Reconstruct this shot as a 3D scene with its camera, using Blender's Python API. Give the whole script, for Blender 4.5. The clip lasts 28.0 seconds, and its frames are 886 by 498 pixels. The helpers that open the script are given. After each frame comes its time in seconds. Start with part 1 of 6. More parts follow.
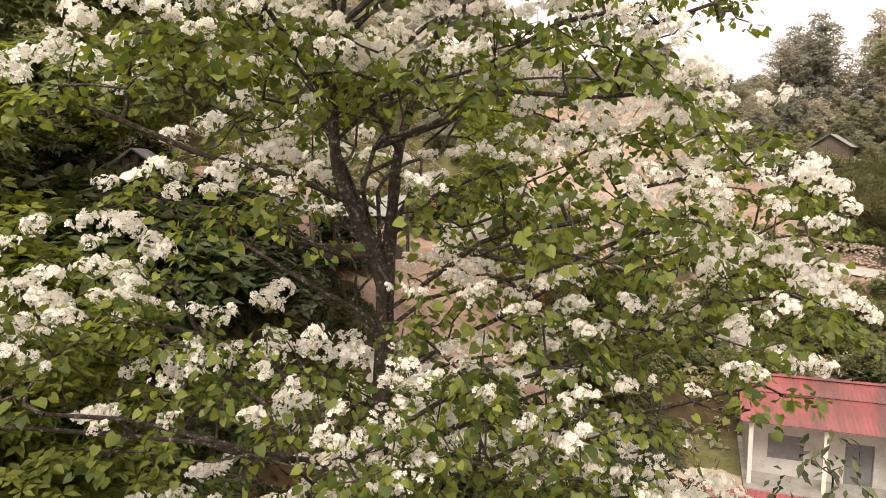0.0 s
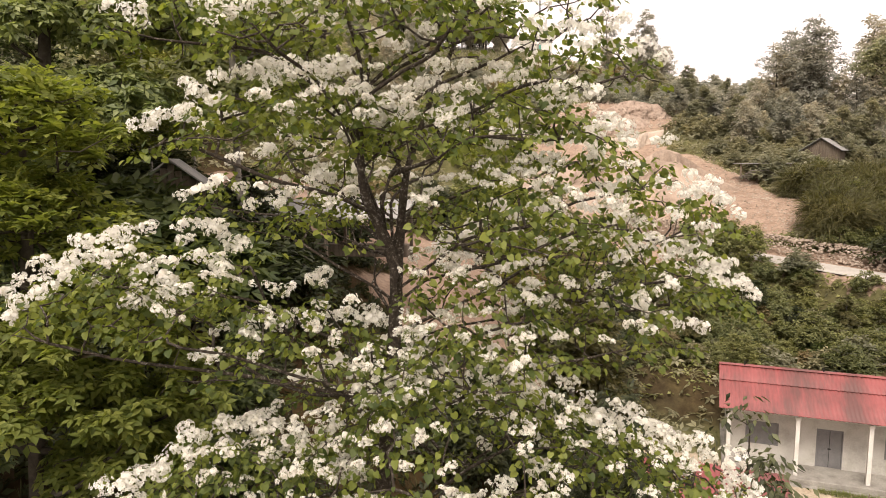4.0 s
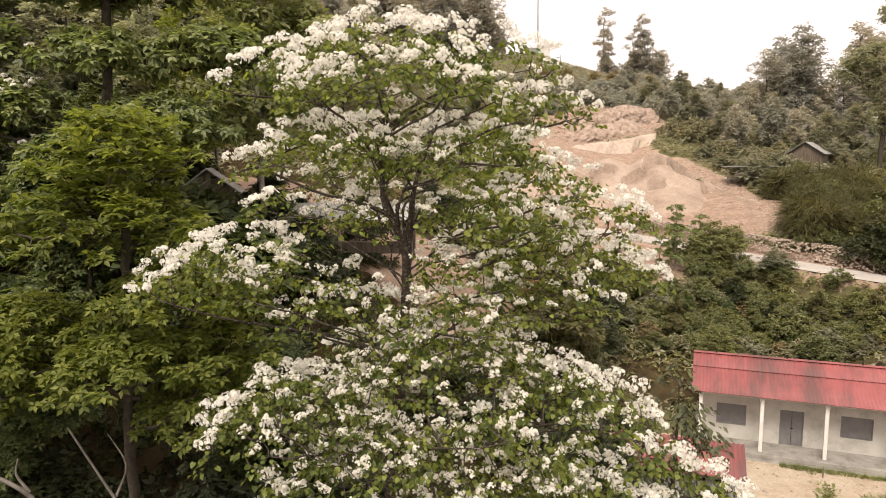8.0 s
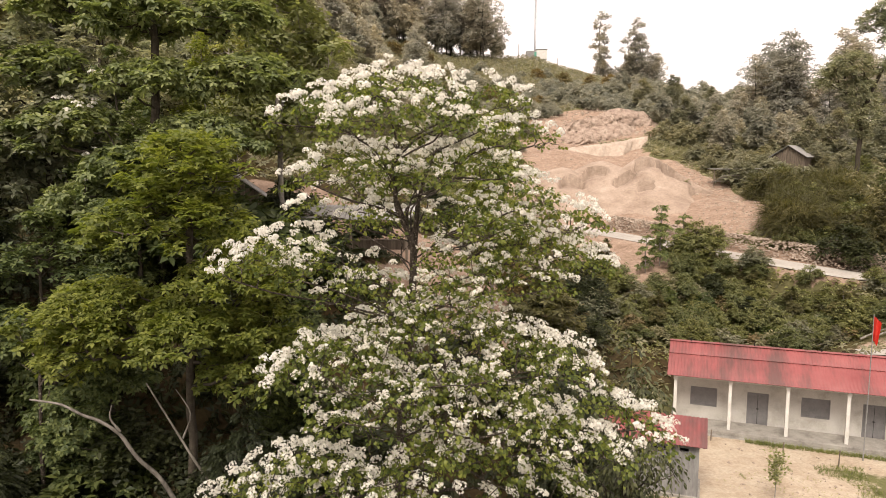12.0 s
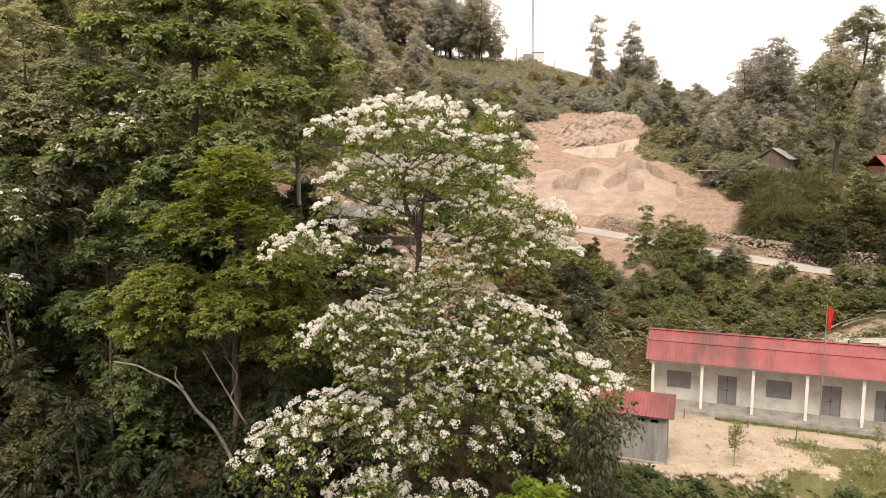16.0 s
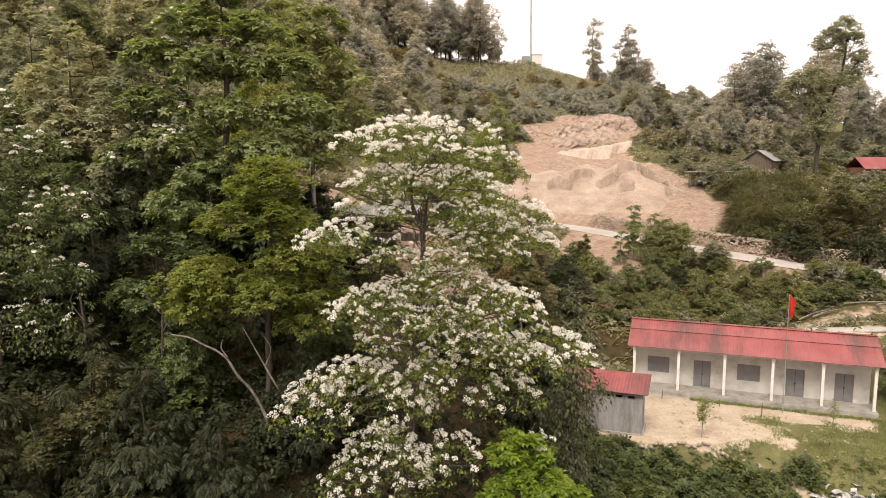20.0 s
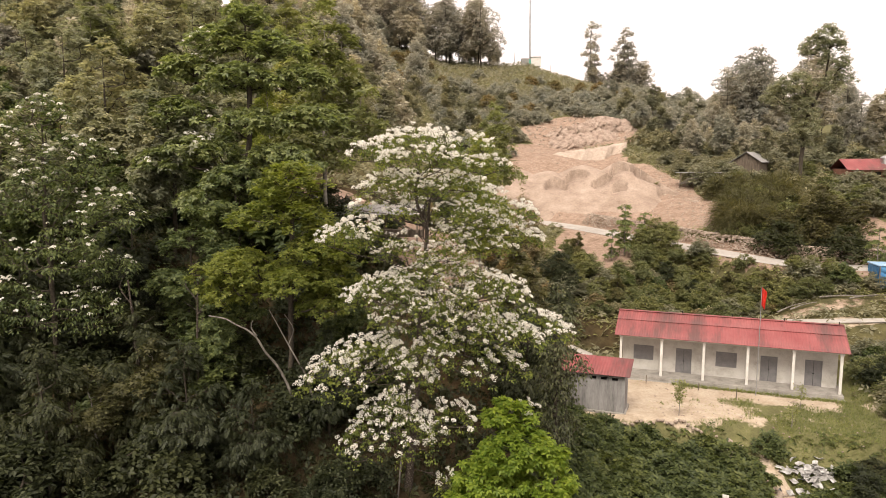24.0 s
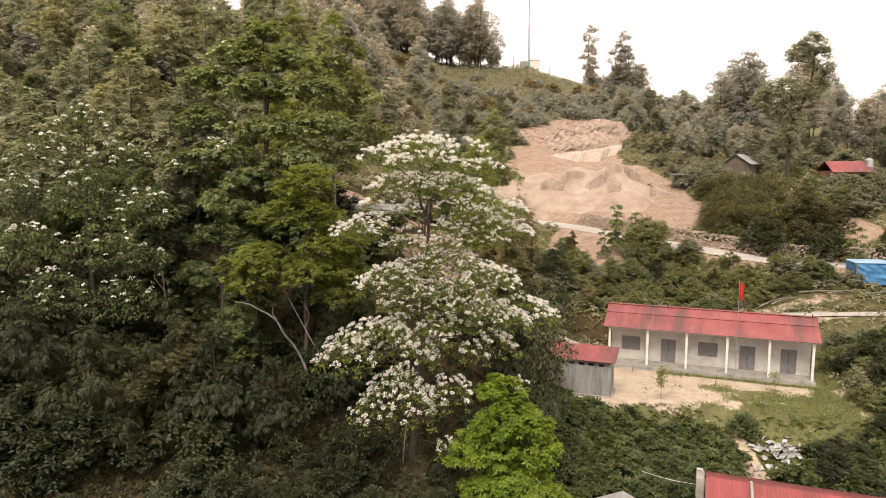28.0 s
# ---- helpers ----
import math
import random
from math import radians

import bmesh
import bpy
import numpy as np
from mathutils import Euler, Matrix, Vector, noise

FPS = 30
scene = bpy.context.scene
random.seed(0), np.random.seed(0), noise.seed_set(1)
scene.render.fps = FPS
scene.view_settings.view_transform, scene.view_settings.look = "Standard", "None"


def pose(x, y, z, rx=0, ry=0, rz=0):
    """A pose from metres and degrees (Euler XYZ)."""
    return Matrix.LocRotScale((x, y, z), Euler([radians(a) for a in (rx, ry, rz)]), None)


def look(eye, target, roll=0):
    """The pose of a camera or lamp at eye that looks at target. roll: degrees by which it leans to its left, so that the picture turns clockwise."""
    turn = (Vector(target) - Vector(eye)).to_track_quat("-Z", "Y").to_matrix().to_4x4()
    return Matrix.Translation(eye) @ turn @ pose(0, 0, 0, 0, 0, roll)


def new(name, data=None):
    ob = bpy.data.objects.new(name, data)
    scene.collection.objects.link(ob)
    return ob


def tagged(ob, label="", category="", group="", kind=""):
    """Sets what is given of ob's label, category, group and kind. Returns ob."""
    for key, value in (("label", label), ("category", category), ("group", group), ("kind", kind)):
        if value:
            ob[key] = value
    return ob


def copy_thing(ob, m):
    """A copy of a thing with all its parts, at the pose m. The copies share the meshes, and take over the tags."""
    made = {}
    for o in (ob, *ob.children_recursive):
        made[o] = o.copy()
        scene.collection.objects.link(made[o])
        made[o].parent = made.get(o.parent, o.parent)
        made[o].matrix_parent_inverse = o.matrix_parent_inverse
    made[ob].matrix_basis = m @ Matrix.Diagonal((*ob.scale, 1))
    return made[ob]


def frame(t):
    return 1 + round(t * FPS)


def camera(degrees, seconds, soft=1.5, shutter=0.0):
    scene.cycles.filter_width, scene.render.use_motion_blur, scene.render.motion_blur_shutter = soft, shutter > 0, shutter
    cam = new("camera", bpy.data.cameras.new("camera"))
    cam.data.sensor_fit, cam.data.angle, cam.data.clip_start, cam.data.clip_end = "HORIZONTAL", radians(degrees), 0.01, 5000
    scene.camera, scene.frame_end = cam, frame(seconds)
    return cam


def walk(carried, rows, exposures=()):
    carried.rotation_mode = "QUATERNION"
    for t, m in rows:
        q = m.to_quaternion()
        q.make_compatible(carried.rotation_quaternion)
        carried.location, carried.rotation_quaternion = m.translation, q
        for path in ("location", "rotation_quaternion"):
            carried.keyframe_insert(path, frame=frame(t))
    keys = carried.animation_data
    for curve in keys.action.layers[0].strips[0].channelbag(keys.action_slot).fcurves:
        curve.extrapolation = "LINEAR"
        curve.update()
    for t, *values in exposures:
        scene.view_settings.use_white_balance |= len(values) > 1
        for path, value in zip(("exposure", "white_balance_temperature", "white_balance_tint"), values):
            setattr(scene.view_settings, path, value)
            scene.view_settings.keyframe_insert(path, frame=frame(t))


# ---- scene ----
cam = camera(66.3, 28.0, soft=0.65)
ROWS = [
    (0, 0.0, 0.0, 16.042, -0.152, -7.607, 0.441),
    (0.5, 0.017, -0.12, 16.062, -0.1, -7.598, 0.448),
    (1, 0.032, -0.341, 16.089, -0.054, -7.589, 0.453),
    (1.5, 0.048, -0.645, 16.124, -0.014, -7.58, 0.457),
    (2, 0.062, -0.995, 16.161, 0.019, -7.571, 0.46),
    (2.5, 0.076, -1.386, 16.202, 0.048, -7.563, 0.462),
    (3, 0.089, -1.811, 16.245, 0.071, -7.555, 0.463),
    (3.5, 0.101, -2.252, 16.289, 0.089, -7.547, 0.462),
    (5.5, 0.142, -4.124, 16.471, 0.125, -7.521, 0.455),
    (6.0, 0.15, -4.591, 16.515, 0.126, -7.516, 0.451),
    (6.5, 0.157, -5.055, 16.56, 0.124, -7.512, 0.448),
    (7.0, 0.164, -5.527, 16.604, 0.121, -7.508, 0.444),
    (7.5, 0.17, -5.997, 16.649, 0.115, -7.505, 0.44),
    (8.0, 0.175, -6.469, 16.693, 0.108, -7.503, 0.436),
    (8.5, 0.18, -6.95, 16.737, 0.1, -7.501, 0.432),
    (9.0, 0.184, -7.436, 16.782, 0.091, -7.501, 0.428),
    (9.5, 0.188, -7.922, 16.826, 0.081, -7.5, 0.424),
    (10.0, 0.191, -8.428, 16.872, 0.07, -7.501, 0.42),
    (10.5, 0.194, -8.931, 16.917, 0.058, -7.502, 0.416),
    (11.0, 0.196, -9.451, 16.963, 0.047, -7.504, 0.412),
    (11.5, 0.198, -9.976, 17.009, 0.036, -7.506, 0.408),
    (12.0, 0.2, -10.507, 17.055, 0.024, -7.509, 0.405),
    (12.5, 0.201, -11.046, 17.101, 0.013, -7.513, 0.401),
    (14.5, 0.202, -13.268, 17.287, -0.025, -7.533, 0.39),
    (15.0, 0.202, -13.832, 17.333, -0.032, -7.539, 0.388),
    (15.5, 0.201, -14.405, 17.38, -0.039, -7.546, 0.386),
    (16.0, 0.2, -14.978, 17.425, -0.044, -7.553, 0.384),
    (16.5, 0.199, -15.559, 17.471, -0.049, -7.56, 0.383),
    (17.0, 0.198, -16.146, 17.516, -0.053, -7.567, 0.381),
    (17.5, 0.197, -16.724, 17.561, -0.055, -7.575, 0.379),
    (18.0, 0.196, -17.305, 17.604, -0.056, -7.582, 0.378),
    (18.5, 0.194, -17.889, 17.648, -0.057, -7.59, 0.376),
    (19.0, 0.193, -18.468, 17.69, -0.056, -7.597, 0.375),
    (19.5, 0.191, -19.041, 17.731, -0.054, -7.604, 0.373),
    (20.0, 0.19, -19.608, 17.771, -0.051, -7.611, 0.371),
    (20.5, 0.188, -20.164, 17.809, -0.048, -7.617, 0.369),
    (21.0, 0.187, -20.715, 17.845, -0.044, -7.623, 0.366),
    (21.5, 0.185, -21.248, 17.88, -0.039, -7.629, 0.363),
    (23.5, 0.18, -23.297, 18.001, -0.014, -7.642, 0.344),
    (24.0, 0.179, -23.78, 18.027, -0.007, -7.643, 0.338),
    (24.5, 0.178, -24.263, 18.051, -0.001, -7.642, 0.33),
    (25.0, 0.178, -24.741, 18.074, 0.005, -7.64, 0.321),
    (25.5, 0.177, -25.219, 18.095, 0.01, -7.636, 0.311),
    (26.0, 0.177, -25.697, 18.116, 0.015, -7.631, 0.3),
    (26.5, 0.178, -26.183, 18.135, 0.018, -7.624, 0.287),
    (27.0, 0.179, -26.675, 18.154, 0.02, -7.615, 0.272),
    (27.5, 0.18, -27.167, 18.171, 0.021, -7.603, 0.256),
    (28.0, 0.181, -27.659, 18.187, 0.019, -7.59, 0.237),
]
walk(cam, [(t, pose(x, y, z, 90 + pitch, roll, yaw)) for t, x, y, z, yaw, pitch, roll in ROWS], [(0, 0.42), (4, 0.38), (10, 0.32), (28, 0.33)])

# ---- light: a bright, hazy, overcast sky ----
world = bpy.data.worlds.new("hazy_sky")
scene.world = world
world.use_nodes = True
wn, wl = world.node_tree.nodes, world.node_tree.links
wn.clear()
sky = wn.new("ShaderNodeTexSky")
sky.sky_type, sky.sun_disc = "NISHITA", False
sky.sun_elevation, sky.sun_rotation = radians(52), radians(200)
sky.air_density, sky.dust_density, sky.ozone_density = 1.0, 7.0, 1.0
soften = wn.new("ShaderNodeMix")
soften.data_type = "RGBA"
soften.inputs["Factor"].default_value = 0.8
soften.inputs["B"].default_value = (10.8, 9.25, 8.5, 1)
back = wn.new("ShaderNodeBackground")
back.inputs["Strength"].default_value = 0.128
wo = wn.new("ShaderNodeOutputWorld")
wl.new(sky.outputs[0], soften.inputs["A"])
wl.new(soften.outputs["Result"], back.inputs["Color"])
wl.new(back.outputs[0], wo.inputs["Surface"])
sun = new("sun", bpy.data.lights.new("sun", "SUN"))
sun.data.energy, sun.data.angle, sun.data.color = 2.9, radians(20), (1.0, 0.91, 0.8)
sun.matrix_world = look((-20, -55, 75), (0, 0, 0))


# ---- materials ----
def material(name, rough=0.8, metal=0.0, spec=0.3):
    m = bpy.data.materials.new(name)
    m.use_nodes = True
    b = m.node_tree.nodes["Principled BSDF"]
    b.inputs["Roughness"].default_value, b.inputs["Metallic"].default_value = rough, metal
    b.inputs["Specular IOR Level"].default_value = spec
    return m, m.node_tree.nodes, m.node_tree.links, b


def ramp(nodes, links, source, stops):
    r = nodes.new("ShaderNodeValToRGB")
    e = r.color_ramp.elements
    while len(e) < len(stops):
        e.new(0.5)
    for el, (at, col) in zip(e, stops):
        el.position, el.color = at, (*col, 1)
    links.new(source, r.inputs[0])
    return r.outputs[0]


def noise_tex(nodes, links, scale, detail=5.0, rough=0.6, coords="Object", stretch=None):
    tc = nodes.new("ShaderNodeTexCoord")
    n = nodes.new("ShaderNodeTexNoise")
    n.inputs["Scale"].default_value, n.inputs["Detail"].default_value, n.inputs["Roughness"].default_value = scale, detail, rough
    source = tc.outputs[coords]
    if stretch:
        mp = nodes.new("ShaderNodeMapping")
        mp.inputs["Scale"].default_value = stretch
        links.new(source, mp.inputs[0])
        source = mp.outputs[0]
    links.new(source, n.inputs["Vector"])
    return n.outputs["Fac"]


def mix_rgb(nodes, links, fac, a, b, mode="MIX"):
    x = nodes.new("ShaderNodeMix")
    x.data_type, x.blend_type = "RGBA", mode
    for sock, val in (("Factor", fac), ("A", a), ("B", b)):
        if isinstance(val, (int, float)):
            x.inputs[sock].default_value = val
        elif isinstance(val, tuple):
            x.inputs[sock].default_value = (*val, 1)
        else:
            links.new(val, x.inputs[sock])
    return x.outputs["Result"]


def bump(nodes, links, bsdf, height, strength=0.4, dist=0.05):
    b = nodes.new("ShaderNodeBump")
    b.inputs["Strength"].default_value, b.inputs["Distance"].default_value = strength, dist
    links.new(height, b.inputs["Height"])
    links.new(b.outputs[0], bsdf.inputs["Normal"])


def surface(name, colours, scale=3.0, fine=30.0, rough=0.85, relief=0.3, dist=0.02, metal=0.0, stretch=None, spec=0.3):
    """A plain mottled surface: a broad noise between the colours, a fine noise over it, fine relief."""
    m, n, l, b = material(name, rough, metal, spec)
    k = len(colours) - 1
    broad = noise_tex(n, l, scale, 6, 0.65, stretch=stretch)
    col = ramp(n, l, broad, [(0.3 + 0.4 * i / max(1, k), c) for i, c in enumerate(colours)])
    grain = noise_tex(n, l, fine, 4, 0.7, stretch=stretch)
    g = ramp(n, l, grain, [(0.25, (0.72, 0.72, 0.72)), (0.75, (1.2, 1.2, 1.2))])
    l.new(mix_rgb(n, l, 0.8, col, g, "MULTIPLY"), b.inputs["Base Color"])
    bump(n, l, b, grain, relief, dist)
    return m


def leaf_material(name, dark, light, trans=0.35, rough=0.55, patch=0.25, through_tint=(1.15, 1.2, 0.6)):
    """Leaves: each one takes its own green; they let light through."""
    m, n, l, b = material(name, rough, 0, 0.35)
    geo = n.new("ShaderNodeNewGeometry")
    info = n.new("ShaderNodeObjectInfo")
    col = ramp(n, l, geo.outputs["Random Per Island"], [(0.0, dark), (0.6, tuple((a + c) / 2 for a, c in zip(dark, light))), (1.0, light)])
    broad = noise_tex(n, l, patch, 3, 0.6)
    tone = ramp(n, l, broad, [(0.3, (0.75, 0.8, 0.8)), (0.7, (1.2, 1.15, 1.0))])
    col = mix_rgb(n, l, 0.85, col, tone, "MULTIPLY")
    tint = ramp(n, l, info.outputs["Random"], [(0.0, (0.76, 0.79, 0.76)), (0.45, (1.0, 1.0, 1.0)), (1.0, (1.17, 1.11, 0.95))])
    col = mix_rgb(n, l, 1.0, col, tint, "MULTIPLY")
    l.new(col, b.inputs["Base Color"])
    tr = n.new("ShaderNodeBsdfTranslucent")
    l.new(mix_rgb(n, l, 1.0, col, through_tint, "MULTIPLY"), tr.inputs["Color"])
    mx = n.new("ShaderNodeMixShader")
    mx.inputs[0].default_value = trans
    l.new(b.outputs[0], mx.inputs[1])
    l.new(tr.outputs[0], mx.inputs[2])
    l.new(mx.outputs[0], n["Material Output"].inputs["Surface"])
    return m


LEAF_TUNG = leaf_material("tung_leaf", (0.06, 0.088, 0.026), (0.25, 0.285, 0.075), 0.52)
LEAF_BRIGHT = leaf_material("bright_leaf", (0.145, 0.175, 0.042), (0.37, 0.38, 0.1), 0.52)
LEAF_MID = leaf_material("mid_green_leaf", (0.108, 0.137, 0.06), (0.295, 0.32, 0.13), 0.38)
LEAF_BANK = leaf_material("bank_leaf", (0.048, 0.066, 0.026), (0.13, 0.152, 0.052), 0.36)
# dark-leaved growth; understorey shade is put into the colour as well
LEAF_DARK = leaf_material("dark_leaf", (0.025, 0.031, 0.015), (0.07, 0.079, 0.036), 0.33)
# olive and hillside leaves, lightened and greyed to carry haze in their colour
LEAF_OLIVE = leaf_material("hazed_olive_leaf", (0.17, 0.168, 0.118), (0.37, 0.355, 0.26), 0.5, through_tint=(1.12, 1.1, 0.9))
LEAF_HILL = leaf_material("hazed_hillside_leaf", (0.185, 0.192, 0.132), (0.42, 0.415, 0.295), 0.5, through_tint=(1.15, 1.15, 0.85))
# far and skyline leaves: distance haze is put into these pale, grey colours
LEAF_FAR = leaf_material("hazed_far_leaf", (0.31, 0.29, 0.25), (0.53, 0.5, 0.44), 0.52, through_tint=(1.1, 1.1, 1.0))
LEAF_SKY = leaf_material("hazed_skyline_leaf", (0.28, 0.262, 0.24), (0.48, 0.455, 0.42), 0.5, through_tint=(1.1, 1.1, 1.0))
LEAF_SCRUB = leaf_material("scrub_leaf", (0.1, 0.11, 0.05), (0.27, 0.275, 0.13), 0.4)
LEAF_LIME = leaf_material("lime_leaf", (0.125, 0.195, 0.018), (0.3, 0.365, 0.045), 0.45)
LEAF_YELLOW = leaf_material("yellowish_leaf", (0.18, 0.196, 0.085), (0.365, 0.365, 0.185), 0.42)
LEAF_BROWN = leaf_material("dusky_leaf", (0.05, 0.047, 0.027), (0.145, 0.138, 0.066), 0.35)
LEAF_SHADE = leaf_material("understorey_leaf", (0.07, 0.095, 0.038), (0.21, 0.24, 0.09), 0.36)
LEAF_LAYER = leaf_material("tiered_leaf", (0.125, 0.155, 0.075), (0.33, 0.36, 0.165), 0.45)
LEAF_DROOP = leaf_material("drooping_leaf", (0.05, 0.055, 0.03), (0.2, 0.205, 0.11), 0.3)
LEAF_DULL = leaf_material("dull_yellow_leaf", (0.07, 0.066, 0.03), (0.18, 0.165, 0.075), 0.4)
LEAF_DRY = leaf_material("dry_leaf", (0.16, 0.12, 0.065), (0.34, 0.26, 0.15), 0.3)
BARK = surface("mottled_bark", [(0.03, 0.022, 0.016), (0.05, 0.038, 0.028), (0.085, 0.066, 0.05), (0.42, 0.39, 0.35)], 22, 60, 0.9, 0.9, 0.04)
BARK_DARK = surface("dark_bark", [(0.035, 0.028, 0.02), (0.09, 0.075, 0.055)], 6, 40, 0.9, 0.6, 0.03)
BARK_PALE = surface("pale_bark", [(0.16, 0.14, 0.12), (0.36, 0.33, 0.29)], 5, 30, 0.9, 0.5, 0.03)
DEADWOOD = surface("bleached_deadwood", [(0.07, 0.06, 0.05), (0.17, 0.152, 0.13), (0.29, 0.265, 0.23)], 4, 30, 0.9, 0.5, 0.02, stretch=(1, 1, 0.3))


def petal_material():
    m, n, l, b = material("white_petal", 0.6, 0, 0.2)
    geo = n.new("ShaderNodeNewGeometry")
    col = ramp(n, l, geo.outputs["Random Per Island"], [(0.0, (0.8, 0.76, 0.67)), (0.3, (0.88, 0.85, 0.78)), (1.0, (0.91, 0.89, 0.84))])
    l.new(col, b.inputs["Base Color"])
    tr = n.new("ShaderNodeBsdfTranslucent")
    tr.inputs["Color"].default_value = (0.85, 0.82, 0.74, 1)
    mx = n.new("ShaderNodeMixShader")
    mx.inputs[0].default_value = 0.48
    l.new(b.outputs[0], mx.inputs[1])
    l.new(tr.outputs[0], mx.inputs[2])
    l.new(mx.outputs[0], n["Material Output"].inputs["Surface"])
    return m


PETAL = petal_material()
ROCK_FACE = surface("broken_rock_face", [(0.23, 0.165, 0.125), (0.345, 0.26, 0.205), (0.45, 0.365, 0.295)], 0.9, 4, 0.95, 0.9, 0.2)
HEART = surface("reddish_flower_heart", [(0.35, 0.12, 0.06), (0.45, 0.2, 0.08)], 20, 60)
PLASTER = surface("weathered_white_plaster", [(0.34, 0.315, 0.28), (0.48, 0.46, 0.42), (0.54, 0.52, 0.485)], 0.9, 18, 0.9, 0.2, 0.01)
POST_PAINT = surface("white_post_paint", [(0.56, 0.54, 0.5), (0.7, 0.68, 0.64)], 2, 20, 0.8, 0.15, 0.01)
GREY_PAINT = surface("grey_door_paint", [(0.15, 0.145, 0.145), (0.21, 0.205, 0.205)], 2.0, 25, 0.6, 0.15, 0.005)
CONCRETE = surface("weathered_concrete", [(0.18, 0.165, 0.145), (0.29, 0.27, 0.24), (0.36, 0.34, 0.3)], 1.2, 14, 0.92, 0.4, 0.02)
HUT_RENDER = surface("streaked_grey_render", [(0.13, 0.125, 0.12), (0.24, 0.23, 0.22), (0.31, 0.3, 0.285)], 1.6, 12, 0.92, 0.3, 0.02, stretch=(1.5, 1.5, 0.25))
# near-black for seams, locks and pins; also painted darkness of unlit interiors
DARK = surface("dark_interior", [(0.015, 0.014, 0.013), (0.03, 0.028, 0.025)], 2, 20)


def roof_material(name, base, worn, dirt):
    m, n, l, b = material(name, 0.55, 0.0, 0.35)
    broad = noise_tex(n, l, 0.5, 5, 0.65)
    col = ramp(n, l, broad, [(0.3, base), (0.7, worn)])
    streak = noise_tex(n, l, 1.0, 6, 0.7, stretch=(0.55, 0.12, 0.12))
    fine = noise_tex(n, l, 1.0, 4, 0.7, stretch=(9.0, 0.6, 0.6))
    mask = ramp(n, l, mix_rgb(n, l, 0.14, streak, fine), [(0.46, (0, 0, 0)), (0.62, (0.9, 0.9, 0.9))])
    l.new(mix_rgb(n, l, mask, col, dirt), b.inputs["Base Color"])
    bump(n, l, b, fine, 0.1, 0.01)
    return m


ROOF_RED = roof_material("weathered_red_sheet", (0.225, 0.052, 0.052), (0.285, 0.088, 0.084), (0.11, 0.05, 0.045))
ROOF_BRIGHT = roof_material("red_sheet", (0.25, 0.05, 0.05), (0.31, 0.076, 0.074), (0.18, 0.048, 0.043))
ROOF_GREY = surface("grey_fibre_cement", [(0.2, 0.19, 0.18), (0.36, 0.35, 0.33)], 1.2, 15, 0.9, 0.3)
PLANK = surface("weathered_plank", [(0.1, 0.075, 0.055), (0.22, 0.18, 0.14)], 2, 20, 0.9, 0.4, stretch=(4, 4, 0.4))
STEEL = surface("bright_steel", [(0.5, 0.5, 0.5), (0.62, 0.62, 0.62)], 2, 10, 0.3, 0.1, 0.005, 0.9)
STEEL_DULL = surface("galvanised_steel", [(0.3, 0.3, 0.3), (0.42, 0.42, 0.42)], 2, 10, 0.5, 0.1, 0.005, 0.6)
GREEN_PAINT = surface("green_paint", [(0.08, 0.28, 0.2), (0.14, 0.36, 0.27)], 2, 12, 0.6)
BRICKY = surface("dull_brick", [(0.24, 0.11, 0.075), (0.34, 0.18, 0.12)], 2, 9, 0.9, 0.5, 0.03)
BLUE_PALE = surface("pale_blue_sheet", [(0.2, 0.36, 0.55), (0.34, 0.48, 0.62)], 1.5, 12, 0.5, 0.3, 0.03)
FLAG_RED = surface("red_cloth", [(0.55, 0.03, 0.02), (0.65, 0.05, 0.03)], 3, 30, 0.8, 0.2)
BLUE_TARP = surface("blue_tarpaulin", [(0.04, 0.15, 0.33), (0.08, 0.24, 0.43)], 1.5, 12, 0.5, 0.3, 0.03)
WHITE_SCRAP = surface("white_scrap", [(0.16, 0.15, 0.14), (0.36, 0.35, 0.33), (0.62, 0.61, 0.59)], 2, 14, 0.7)
SAND = surface("pinkish_sand", [(0.25, 0.182, 0.138), (0.335, 0.255, 0.197), (0.42, 0.33, 0.262)], 0.35, 3.4, 0.95, 0.45, 0.12)
# darker copy of the sand: shade of the slumped hollows as colour
SAND_SHADED = surface("shaded_slump_sand", [(0.2, 0.145, 0.11), (0.275, 0.208, 0.16), (0.36, 0.28, 0.22)], 0.5, 3.4, 0.95, 0.5, 0.12)
SAND_PALE = surface("freshly_cut_sand", [(0.36, 0.28, 0.22), (0.52, 0.43, 0.35)], 0.5, 2.2, 0.95, 0.8, 0.2)
ROCK = surface("pale_brown_rock", [(0.24, 0.185, 0.142), (0.35, 0.28, 0.222), (0.46, 0.39, 0.32)], 1.6, 8, 0.95, 0.7, 0.05)
ROAD_DUST = surface("dusty_road", [(0.33, 0.3, 0.265), (0.44, 0.41, 0.365)], 0.3, 4, 0.95, 0.4, 0.03)


